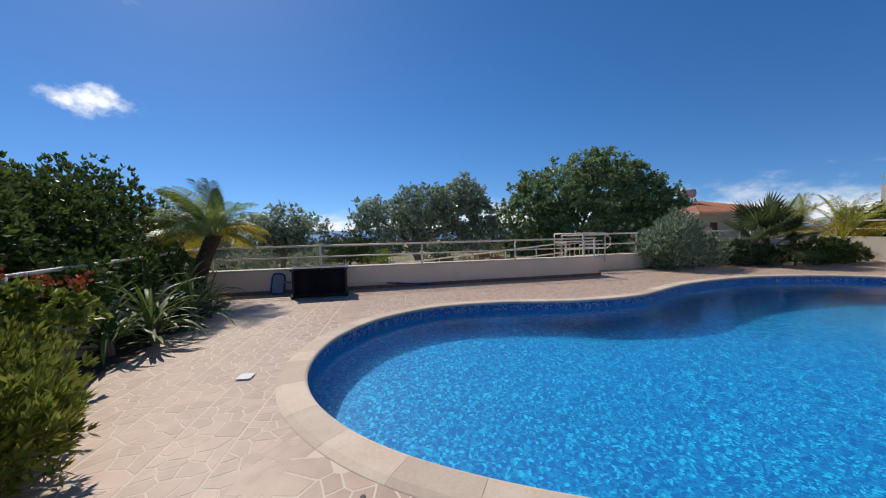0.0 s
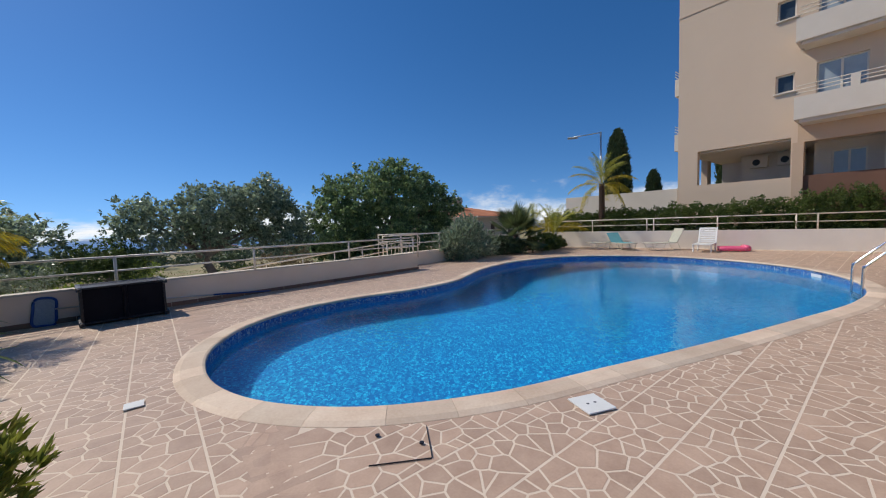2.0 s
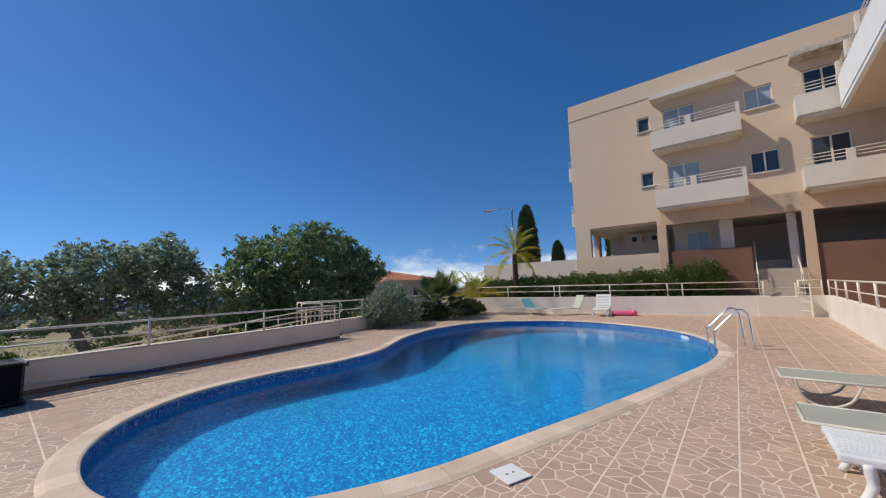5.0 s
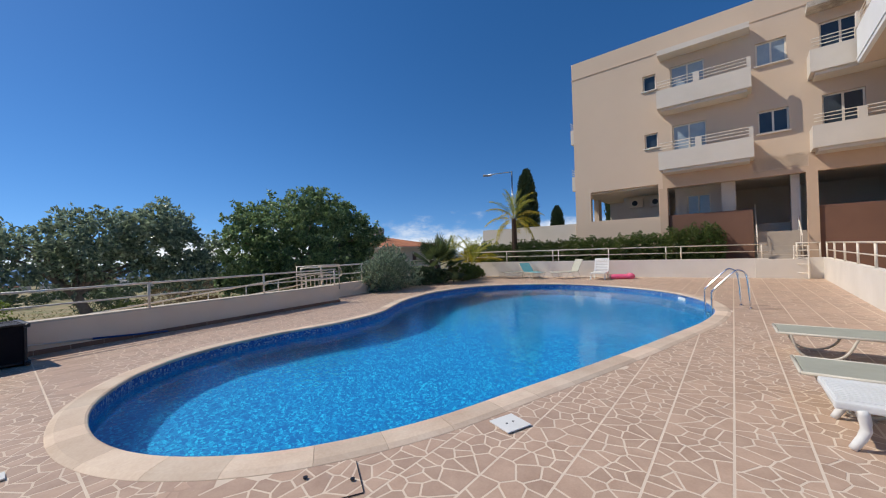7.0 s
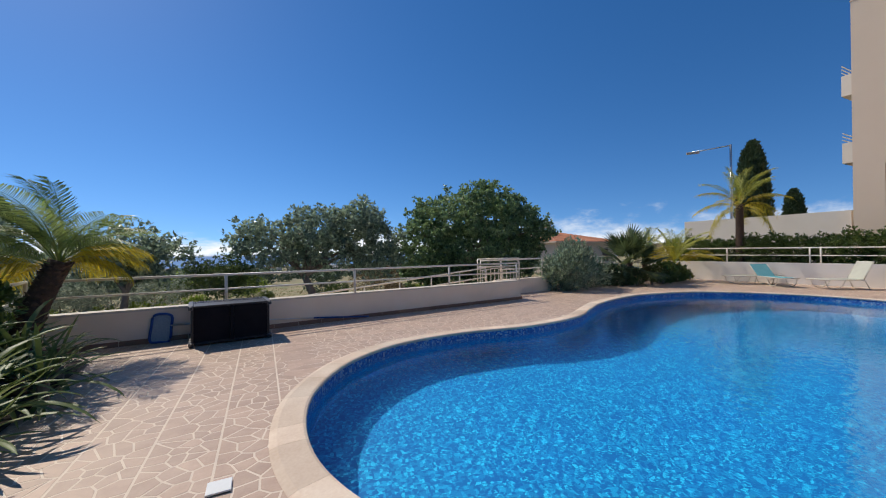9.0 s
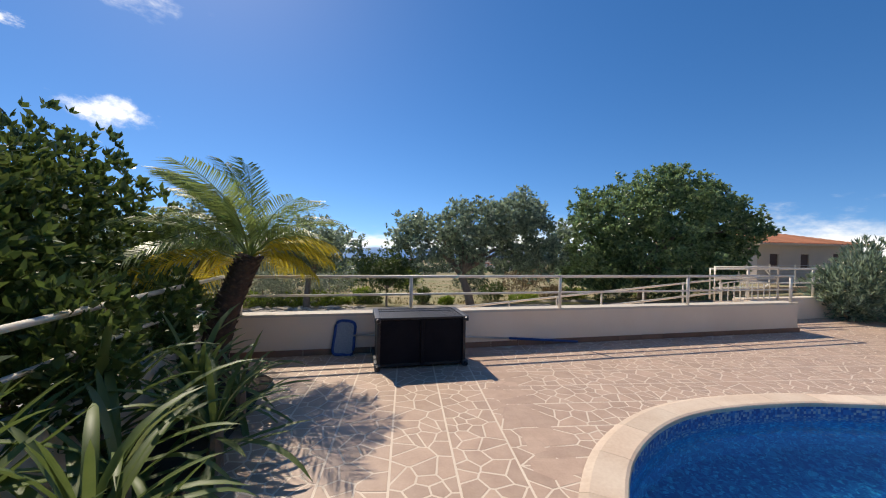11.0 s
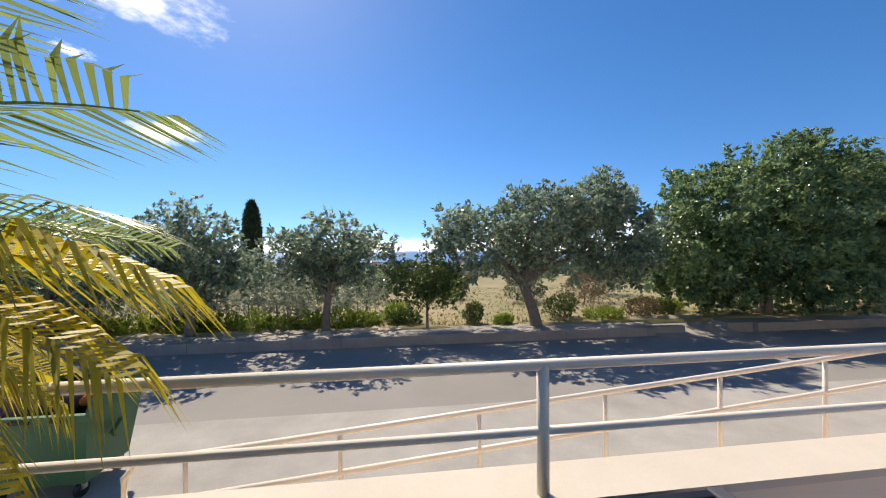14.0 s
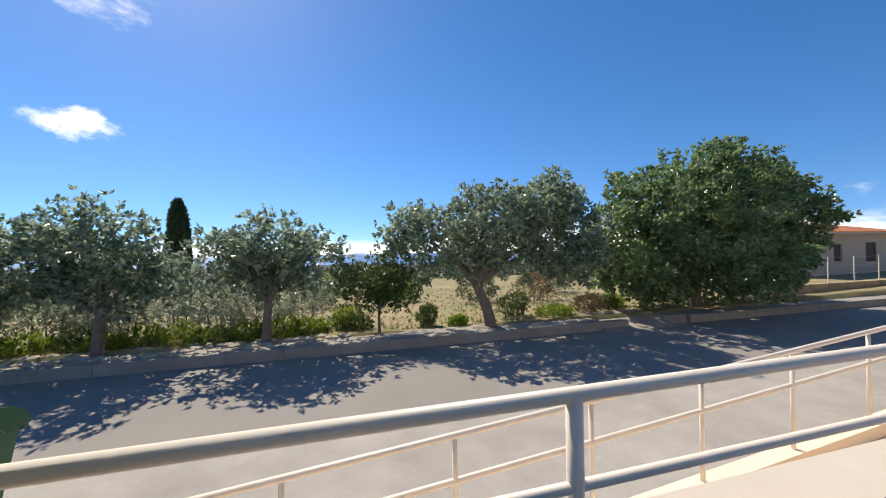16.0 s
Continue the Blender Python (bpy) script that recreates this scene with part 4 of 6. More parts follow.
# palms
def frond_mesh(name, length, arch, material, pairs=36, leaflet=0.34, hang=0.35, seed=0, wid=0.022):
    """A feather frond along +x: the rib, and leaflets in two rows."""
    rng = random.Random(seed)
    vv, ff = [], []
    rib = [Vector((length * t * (1 - 0.18 * arch * t), 0, length * (0.35 * t - arch * t * t))) for t in [i / 14 for i in range(15)]]
    for i, p in enumerate(rib):
        w = 0.014 * (1 - 0.8 * i / 14)
        vv += [tuple(p + Vector((0, -w, 0))), tuple(p + Vector((0, 0, -w))), tuple(p + Vector((0, w, 0)))]
        if i:
            a, b = 3 * (i - 1), 3 * i
            ff += [(a, b, b + 1, a + 1), (a + 1, b + 1, b + 2, a + 2), (a + 2, b + 2, b, a)]
    for k in range(pairs):
        t = 0.14 + 0.86 * k / pairs
        i = min(int(t * 14), 13)
        p = rib[i].lerp(rib[i + 1], t * 14 - i)
        d = (rib[i + 1] - rib[i]).normalized()
        L = leaflet * (0.45 + 1.3 * math.sin(math.pi * min(1, t * 0.85 + 0.12)) * 0.55) * rng.uniform(0.88, 1.1)
        for s in (-1, 1):
            out = (d * rng.uniform(0.9, 1.2) + Vector((0, s, 0)) + Vector((0, 0, 0.35))).normalized()
            tip = p + out * L - Vector((0, 0, hang * L * rng.uniform(0.6, 1.4)))
            mid = p + out * L * 0.5 + Vector((0, 0, 0.02))
            side = d * wid / 2
            n = len(vv)
            vv += [tuple(p - side * 0.5), tuple(p + side * 0.5), tuple(mid + side), tuple(mid - side), tuple(tip)]
            ff += [(n, n + 1, n + 2, n + 3), (n + 3, n + 2, n + 4)]
    return mesh_of(name, vv, ff, material)


M_PALM = leaf_mat("palm_green", (0.18, 0.26, 0.06), (0.29, 0.35, 0.11), 0.4, 0.45)
M_PALM_OLD = leaf_mat("palm_yellow", (0.6, 0.45, 0.03), (0.42, 0.36, 0.035), 0.5, 0.45)
M_PALM_TRUNK = mat("palm_trunk", (0.12, 0.07, 0.045), (0.05, 0.032, 0.022), 14, 0.95, 0.8)
M_BOOT = mat("palm_boot", (0.13, 0.085, 0.055), (0.06, 0.04, 0.028), 12, 0.9, 0.5, each=0.2)


def palm(at, label, height, r, n, length, seed, lean=(0, 0), boots=70, old=5, up=(75, -25), mats=None, clear=False):
    rng = random.Random(seed)
    ob = thing("palm_tree", label, "palm", at)
    top = Vector((lean[0], lean[1], height))
    path = smooth_path([(0, 0, -0.1), (lean[0] * 0.35, lean[1] * 0.35, height * 0.5), top], 6)
    part("trunk", tube(B(), path, r * 1.15, 14, r * 0.9), M_PALM_TRUNK, ob, smooth=True)
    bt = []
    for w in (0.09, 0.07):
        bt.append(mesh_of("leaf_base", [(0, -w, -0.06), (0, w, -0.06), (0.05, w * 0.6, 0.05), (0.05, -w * 0.6, 0.05), (0.045, 0, 0.1), (0.0, 0, 0.06)], [(0, 1, 2, 3), (3, 2, 4), (0, 3, 5), (1, 5, 2), (3, 4, 5), (2, 5, 4)], M_BOOT))
    for i in range(boots):
        t = (i + 0.5) / boots
        at_ = t * (len(path) - 1)
        j = min(int(at_), len(path) - 2)
        p = path[j].lerp(path[j + 1], at_ - j)
        a = i * 137.5
        q = new("leaf_base", bt[i % 2])
        q.parent = ob
        q.matrix_basis = Matrix.Translation(p) @ pose(0, 0, 0, 0, 0, a) @ Matrix.Translation((r * (1.0 - 0.12 * t), 0, 0)) @ pose(0, 0, 0, rng.uniform(-14, 14), 4 + 22 * t + rng.uniform(-8, 8), 0) @ Matrix.Scale(r / 0.18 * rng.uniform(0.4, 0.7), 4)
    m1, m2 = mats or (M_PALM, M_PALM_OLD)
    kinds = [frond_mesh("frond", length * s, a, m1, seed=seed + k, leaflet=0.3 * length / 1.6 + (0.11 if clear else 0.05), wid=0.018 if clear else 0.011 + 0.005 * length, pairs=46 if clear else 36) for k, (s, a) in enumerate(((1.0, 0.46), (0.92, 0.3), (1.05, 0.55)))]
    oldk = [frond_mesh("frond", length * 0.95, 0.52, m2, seed=seed + 9, leaflet=0.3 * length / 1.6 + (0.11 if clear else 0.05), hang=0.6, wid=0.018 if clear else 0.011 + 0.005 * length, pairs=46 if clear else 36)]
    for i in range(n):
        t = i / (n - 1)
        q = new("frond", oldk[0] if i >= n - old else kinds[i % 3])
        q.parent = ob
        tilt = up[0] + (up[1] - up[0]) * t + rng.uniform(-8, 8)
        az = (i * 137.5 + rng.uniform(-15, 15)) % 360
        if clear and (az < 62 or az > 318):
            az = (az + 150) % 360
        short = 0.62 if clear and az < 115 else 1.0
        q.matrix_basis = Matrix.Translation(top + Vector((0, 0, 0.02 - 0.12 * t))) @ pose(0, 0, 0, 0, -tilt, az) @ Matrix.Scale(short, 4) @ Matrix.Translation((0.05, 0, 0)) @ pose(0, 0, 0, rng.uniform(-20, 20), 0, 0)
    for az, tilt, kind, size in ARCHING if clear else ():
        q = new("frond", (kinds + oldk)[kind])
        q.parent = ob
        q.matrix_basis = Matrix.Translation(top) @ pose(0, 0, 0, 0, -tilt, az) @ Matrix.Scale(size, 4) @ pose(0, 0, 0, -12, 0, 0)
    return ob


# fronds of the near palm that arch out over the terrace: bearing, lift, kind, size
ARCHING = ((13, 46, 0, 0.82), (16, 34, 2, 0.84), (25, 15, 3, 0.82), (21, 5, 3, 0.78), (17, -10, 3, 0.68), (-15, 24, 2, 0.8), (-30, 44, 0, 0.85), (58, 8, 0, 0.72), (50, -10, 3, 0.6), (66, 22, 2, 0.75))
palm((-5.05, 7.2, 0.0), "date palm with thick fibrous trunk and yellowing lower fronds", 1.38, 0.14, 23, 1.32, 3, (0.3, 0.3), 260, 5, (64, -6), None, True)
M_GOLD = leaf_mat("golden_green_frond", (0.5, 0.46, 0.07), (0.3, 0.34, 0.06), 0.45, 0.4)
palm((16.5, 12.1, 0.7), "feather palm with yellow-green drooping fronds behind the hedge", 2.7, 0.15, 20, 1.9, 4, (0, 0), 20, 12, (75, -38), (M_GOLD, M_PALM_OLD))
palm((12.5, 13.55, 0.0), "small yellow-green palm by the white wall", 0.9, 0.1, 11, 1.6, 5, (0, 0), 12, 3, (88, 48), (M_GOLD, M_PALM_OLD))
palm((14.0, 13.3, 0.0), "arching yellow palm at the corner of the terrace", 0.75, 0.09, 20, 1.9, 6, (0, 0), 10, 9, (66, 14), (M_GOLD, M_PALM_OLD))


M_FAN = leaf_mat("fan_palm_green", (0.07, 0.1, 0.035), (0.13, 0.16, 0.06), 0.45, 0.3)


def fan_palm(at, n, seed):
    rng = random.Random(seed)
    ob = thing("fan_palm", "low fan palm with stiff dark green fans", "palm", at)
    part("trunk", tube(B(), [(0, 0, -0.05), (0, 0, 0.9)], 0.16, 10, 0.12), M_PALM_TRUNK, ob)
    vv, ff = [(0, 0, 0), (0.012, 0, 0)], []
    for k in range(26):
        a = radians(-150 + 300 * k / 25)
        L = 0.5 * (0.75 + 0.25 * math.cos(a))
        c = Vector((0.55 + L * math.cos(a), L * math.sin(a), -0.1 * abs(math.sin(a))))
        o = Vector((0.55, 0, 0))
        s = Vector((-math.sin(a), math.cos(a), 0.4)) * 0.022
        m_ = o.lerp(c, 0.55)
        i = len(vv)
        vv += [tuple(o), tuple(m_ - s), tuple(c), tuple(m_ + s)]
        ff.append((i, i + 1, i + 2, i + 3))
    i = len(vv)
    vv += [(0, -0.012, 0), (0, 0.012, 0), (0.56, 0.01, 0), (0.56, -0.01, 0)]
    ff.append((i, i + 1, i + 2, i + 3))
    fan = mesh_of("fan", vv, ff, M_FAN)
    for i in range(n):
        t = i / (n - 1)
        q = new("fan", fan)
        q.parent = ob
        q.matrix_basis = Matrix.Translation((0, 0, 0.95 - 0.25 * t)) @ pose(0, 0, 0, rng.uniform(-25, 25), -(80 - 105 * t) + rng.uniform(-8, 8), i * 137.5) @ Matrix.Scale(rng.uniform(1.35, 1.7), 4)
    return ob


fan_palm((11.0, 12.95, 0.0), 34, 7)
bush("oleander", (7.25, 12.0, 0.0), [(0, 0, 0.75, 1.0, 0.8, 0.8), (0.45, 0.4, 1.15, 0.65, 0.6, 0.7), (-0.5, 0.2, 0.6, 0.6, 0.6, 0.6), (1.3, 0.4, 0.55, 0.75, 0.6, 0.55)], "rounded grey-green oleander bush at the terrace edge", 1500, 10, 0.16, 0.028, M_CAROB2, 51, up=0.9, jitter=0.4)
bush("shrub", (9.9, 12.6, 0.0), [(0, 0, 0.4, 0.7, 0.5, 0.4), (0.8, 0, 0.35, 0.5, 0.4, 0.35)], "dark low shrub below the fan palm", 500, 8, 0.13, 0.04, M_DARKLEAF, 52)
bush("shrub", (12.6, 12.7, 0.0), [(0, 0, 0.45, 0.7, 0.5, 0.45), (0.8, 0.2, 0.4, 0.6, 0.5, 0.4), (1.5, 0.4, 0.3, 0.5, 0.4, 0.3)], "leafy green shrub at the foot of the yellow palms", 700, 8, 0.13, 0.045, M_HEDGE, 53)
for k, (x, y) in enumerate(((10.6, 12.2), (11.4, 12.25), (12.1, 12.3))):
    yucca((x, y, 0.0), 16, 0.62, 70 + k)


# furniture and pool fittings
M_CLOTH = mat("dark_cloth", (0.008, 0.008, 0.011), (0.014, 0.014, 0.018), 5, 0.8, 0.2, spec=0.12)
ben = thing("garden_table", "black resin garden table tipped on its side against the wall", "table", W(2.79, -0.86), 15.0)
part("top_panel", box(B(), -0.56, 0.56, 0.3, 0.34, 0.02, 0.63, None, 0.008), M_BLACK, ben)
for sx in (-1, 1):
    part("side_apron", box(B(), sx * 0.545 - 0.018, sx * 0.545 + 0.018, -0.33, 0.3, 0.03, 0.63, None, 0.006), M_BLACK, ben)
    for z in (0.045, 0.62):
        leg = part("leg", box(B(), sx * 0.56 - 0.035, sx * 0.56 + 0.035, -0.36, 0.34, z - 0.035, z + 0.035, None, 0.012), M_WEAVE, ben)
        part("foot_cap", tube(B(), [(sx * 0.56, -0.362, z), (sx * 0.56, -0.395, z)], 0.03, 10, 0.022), M_BLACK, leg)
part("bottom_apron", box(B(), -0.52, 0.52, -0.3, 0.3, 0.03, 0.065, None, 0.006), M_BLACK, ben)
part("woven_backing", box(B(), -0.52, 0.52, -0.32, 0.29, 0.628, 0.634), M_BLACK, ben)
for i in range(46):
    x = -0.518 + 0.0226 * i
    part("weave_strip", box(B(), x, x + 0.0125, -0.32, 0.29, 0.638, 0.6445), M_WEAVE, ben)
part("seam", box(B(), -0.007, 0.007, -0.325, 0.3, 0.644, 0.648), M_BLACK, ben)
part("seam", box(B(), -0.54, 0.54, 0.11, 0.135, 0.644, 0.65), M_BLACK, ben)
part("edge_strip", box(B(), -0.54, 0.54, 0.29, 0.33, 0.63, 0.65, None, 0.006), M_BLACK, ben)
part("edge_strip", box(B(), -0.54, 0.54, -0.335, -0.318, 0.62, 0.646, None, 0.005), M_BLACK, ben)
part("brace", box(B(), -0.03, 0.03, -0.3, 0.3, 0.06, 0.62, None, 0.008), M_BLACK, ben)
part("front_brace", box(B(), -0.025, 0.025, -0.345, -0.3, 0.06, 0.62, None, 0.008), M_CLOTH, ben)
for x in (-0.28, 0.28):
    part("inset_panel", box(B(), x - 0.25, x + 0.25, -0.31, -0.295, 0.07, 0.61, None, 0.004), M_CLOTH, ben)

M_BLUE = mat("blue_plastic", (0.01, 0.07, 0.3), (0.012, 0.05, 0.2), 8, 0.4, 0.05)
M_NET = mat("pale_net", (0.33, 0.4, 0.44), (0.22, 0.28, 0.33), 60, 0.9, 0.2)
M_POLE = mat("aluminium", (0.7, 0.7, 0.7), (0.6, 0.6, 0.62), 6, 0.3, 0.02, 0.9)
for k in range(3):
    bush("shrub", W(0.08, -1.95 - 1.15 * k, 0.02), [(0, 0, 0.55, 0.4, 0.5, 0.5), (0.05, 0.3, 0.85, 0.35, 0.4, 0.4)], "dark leafy shrub in front of the side railing", 330, 7, 0.1, 0.045, M_HEDGE, 300 + k)
net = thing("leaf_skimmer", "blue-framed pool leaf net leaning on the wall", "pool net", W(1.79, -0.49), 15.0)
nm_ = Matrix.Rotation(radians(6), 4, "Y") @ Matrix.Rotation(radians(-8), 4, "X") @ Matrix.Diagonal((0.86, 1, 0.9, 1))
loop = [(-0.15, 0, 0.04), (-0.155, 0, 0.3), (-0.14, 0, 0.49), (0, 0, 0.53), (0.14, 0, 0.49), (0.155, 0, 0.3), (0.15, 0, 0.04), (0, 0, 0.02)]
lp = smooth_path(loop, 4, True)
part("rim", tube(B(), [nm_ @ p for p in lp] + [nm_ @ lp[0]], 0.02, 8, None, False), M_BLUE, net, smooth=True)
bm = B()
bm.faces.new([bm.verts.new(nm_ @ Vector((p.x, 0.0, p.z))) for p in lp])
part("mesh_net", bm, M_NET, net)
part("pole", tube(B(), [(0.15, 0.03, 0.27), (1.0, 0.07, 0.24), (2.6, 0.06, 0.12)], 0.014, 8), M_POLE, net, smooth=True)
part("pole_grip", tube(B(), [(2.5, 0.06, 0.128), (3.7, 0.05, 0.03)], 0.018, 8), M_BLUE, net, "blue end of the telescopic pole", True)

M_STEEL = mat("stainless_steel", (0.75, 0.75, 0.74), (0.65, 0.65, 0.65), 6, 0.15, 0.01, 1.0)
lad = thing("pool_ladder", "curved stainless steel pool ladder at the deep end", "ladder", (9.4, 1.36, 0))
nx, ny = 0.42, -0.91
for s in (-0.27, 0.27):
    ox, oy = -ny * s, nx * s
    pts = [(-0.14, -0.9), (-0.14, 0.3), (-0.09, 0.45), (0.26, 0.82), (0.38, 0.9), (0.5, 0.84), (0.56, 0.66), (0.6, 0.0)]
    part("rail", tube(B(), smooth_path([(ox + nx * a, oy + ny * a, z) for a, z in pts], 6), 0.022, 10), M_STEEL, lad, smooth=True)
    part("anchor", tube(B(), [(ox + nx * 0.6, oy + ny * 0.6, 0.0), (ox + nx * 0.6, oy + ny * 0.6, 0.03)], 0.045, 12), M_STEEL, lad)
for z in (-0.25, -0.5, -0.75):
    part("tread", tube(B(), [(-ny * -0.27 - nx * 0.14, nx * -0.27 - ny * 0.14, z), (-ny * 0.27 - nx * 0.14, nx * 0.27 - ny * 0.14, z)], 0.03, 8), M_STEEL, lad)

M_WHITE = mat("white_plastic", (0.8, 0.8, 0.77), (0.72, 0.72, 0.68), 4, 0.45, 0.03)


def lid(at, w, rz, label, holes=True):
    ob = tagged(part("skimmer_lid", box(B(), -w / 2, w / 2, -w / 2, w / 2, 0.0, 0.012, None, 0.004), M_WHITE), label, "lid")
    ob.matrix_basis = pose(*at, 0, 0, rz)
    for s in (-1, 1) if holes else ():
        part("finger_hole", tube(B(), [(s * 0.035, 0, 0.0121), (s * 0.035, 0, 0.0135)], 0.012, 12), M_WEAVE, ob)
    return ob


lid((1.185, 1.49, 0.008), 0.26, -13, "square white plastic skimmer lid in the paving")
lid((-2.0, 3.7, 0.008), 0.14, 7.5, "small white plastic lid in the paving", False)
hat = thing("access_hatch", "paved access hatch with dark metal edge", "hatch", (-0.32, 1.88, 0.004), -23.0)
part("frame", box(B(), -0.195, 0.2, -0.19, -0.186, 0, 0.008), M_BLACK, hat)
part("frame", box(B(), 0.2, 0.204, -0.18, 0.19, 0, 0.008), M_BLACK, hat)
for x, y in ((-0.15, 0.13), (0.15, -0.02)):
    part("lifting_eye", tube(B(), [(x, y, 0.006), (x, y, 0.014)], 0.016, 10), M_BLACK, hat)
part("skimmer_mouth", box(B(), -0.2, 0.2, -0.012, 0.0, -0.17, -0.06, pose(11.35, 2.52, 0, 0, 0, 40)), M_WHITE, pool, "white plastic skimmer mouth")

# sun loungers
M_FABRIC = mat("sage_mesh_fabric", (0.4, 0.4, 0.32), (0.34, 0.34, 0.27), 5, 0.8, 0.15, fine=200)
M_TEAL = mat("teal_mesh_fabric", (0.14, 0.38, 0.4), (0.11, 0.33, 0.36), 5, 0.8, 0.15, fine=200)
M_FRAME = mat("cream_powder_coat", (0.62, 0.57, 0.47), (0.55, 0.5, 0.4), 5, 0.4, 0.02)


def lounger(name, label, at, rz, fabric, back=0, group=""):
    """A framed sun lounger, 1.9 m long along -y from its foot at the origin; back: degrees by which the backrest is raised."""
    ob = thing(name, label, "sun lounger", at, rz, group)
    z, c, s = 0.33, math.cos(radians(back)), math.sin(radians(back))
    part("seat", box(B(), -0.29, 0.29, -1.2, -0.02, z - 0.012, z + 0.012, None, 0.008), fabric, ob)
    e = Vector((0, -1.22 - 0.68 * c, z + 0.68 * s))
    m_ = Matrix.Translation((0, -1.22, z)) @ Matrix.Rotation(radians(-back), 4, "X")
    br = part("backrest", box(B(), -0.29, 0.29, -0.68, 0, -0.012, 0.012, m_, 0.008), fabric, ob)
    for x in (-0.31, 0.31):
        part("side_rail", tube(B(), [(x, 0, z), (x, -1.22, z)], 0.016, 8), M_FRAME, ob, smooth=True)
        part("back_rail", tube(B(), [(x, -1.22, z), (x, e.y, e.z)], 0.014, 8), M_FRAME, br, smooth=True)
        part("leg", tube(B(), smooth_path([(x, -0.12, z), (x, -0.2, 0.1), (x, -0.38, 0.02), (x, -0.6, 0.1), (x, -0.72, z)], 4), 0.014, 8), M_FRAME, ob, smooth=True)
        part("leg", tube(B(), [(x, -1.25, z), (x, -1.4, 0.012)], 0.014, 8), M_FRAME, ob, smooth=True)
    part("foot_bar", tube(B(), [(-0.31, 0, z), (0.31, 0, z)], 0.016, 8), M_FRAME, ob, smooth=True)
    part("cross_bar", tube(B(), [(-0.31, -1.4, 0.012), (0.31, -1.4, 0.012)], 0.012, 8), M_FRAME, ob, smooth=True)
    part("head_bar", tube(B(), [(-0.31, e.y, e.z), (0.31, e.y, e.z)], 0.014, 8), M_FRAME, br, smooth=True)
    return ob


def plastic_lounger(name, label, at, rz, back=0, group=""):
    ob = thing(name, label, "sun lounger", at, rz, group)
    z = 0.34
    bm = B()
    for x0, x1 in ((-0.33, -0.26), (0.26, 0.33)):
        box(bm, x0, x1, -1.25, 0, z - 0.06, z, None, 0.015)
    for y in (-0.1, -0.45, -0.82, -1.2):
        box(bm, -0.26, 0.26, y, y + 0.1, z - 0.045, z - 0.005, None, 0.01)
    part("seat_frame", bm, M_WHITE, ob)
    for i in range(11):
        part("slat", box(B(), -0.255 + 0.0475 * i, -0.22 + 0.0475 * i, -1.2, -0.02, z - 0.03, z + 0.002, None, 0.005), M_WHITE, ob)
    m_ = Matrix.Translation((0, -1.26, z)) @ Matrix.Rotation(radians(-back), 4, "X")
    bm = B()
    box(bm, -0.33, -0.27, -0.72, 0, -0.05, 0, m_, 0.012)
    box(bm, 0.27, 0.33, -0.72, 0, -0.05, 0, m_, 0.012)
    box(bm, -0.27, 0.27, -0.72, -0.62, -0.045, 0, m_, 0.012)
    br = part("backrest", bm, M_WHITE, ob)
    for i in range(7):
        part("slat", box(B(), -0.27, 0.27, -0.6 + 0.085 * i, -0.54 + 0.085 * i, -0.035, -0.005, m_, 0.006), M_WHITE, br)
    for x in (-0.3, 0.3):
        for y in (-0.14, -1.15):
            part("leg", tube(B(), smooth_path([(x, y, z - 0.04), (x, y - 0.02, 0.15), (x * 1.02, y + 0.05, 0.0)], 3), 0.04, 8, 0.026), M_WHITE, ob, smooth=True)
    return ob


lounger("sun_lounger", "sage mesh sun lounger with cream metal frame, lying flat", (5.37, 0.02, 0.008), 8, M_FABRIC, 0, "loungers beside the pool")
lounger("sun_lounger", "sage mesh sun lounger with folded backrest, cream frame", (3.5, -0.25, 0.008), 8, M_FABRIC, 12, "loungers beside the pool")
plastic_lounger("sun_lounger", "white slatted plastic sun lounger, lying flat", (2.83, -0.44, 0.008), 8, 0, "loungers beside the pool")
FR = math.degrees(math.atan2(fd.y, fd.x))


def by_fence(s, off):
    return fm @ Vector((FL * s, -off, 0.008))


M_PALE = mat("pale_mesh_fabric", (0.5, 0.49, 0.4), (0.44, 0.43, 0.35), 5, 0.8, 0.15, fine=200)
lounger("sun_lounger", "pale mesh sun lounger lying flat by the white wall", by_fence(0.22, 1.7), FR + 136, M_PALE, 3, "loungers along the back wall")
lounger("sun_lounger", "teal mesh sun lounger with raised backrest", by_fence(0.357, 1.9), FR - 136, M_TEAL, 42, "loungers along the back wall")
lounger("sun_lounger", "pale mesh sun lounger with high raised backrest", by_fence(0.397, 1.7), FR + 133, M_PALE, 64, "loungers along the back wall")
plastic_lounger("sun_lounger", "white plastic sun lounger with upright slatted back", by_fence(0.545, 2.1), FR + 178, 62, "loungers along the back wall")
M_PINK = mat("pink_vinyl", (0.75, 0.08, 0.2), (0.8, 0.15, 0.27), 5, 0.3, 0.02)
fx = by_fence(0.605, 0.9)
flo = thing("pool_float", "pink inflatable pool float lying on the terrace", "pool float", fx, FR + 12)
for i in range(5):
    part("air_chamber", tube(B(), smooth_path([(-0.42, -0.36 + 0.17 * i, 0.09), (0, -0.36 + 0.17 * i, 0.1), (0.42, -0.36 + 0.17 * i, 0.09)], 4), 0.085, 10), M_PINK, flo, smooth=True)
part("pillow", tube(B(), [(0.47, -0.42, 0.13), (0.47, 0.4, 0.13)], 0.12, 10), M_PINK, flo, smooth=True)

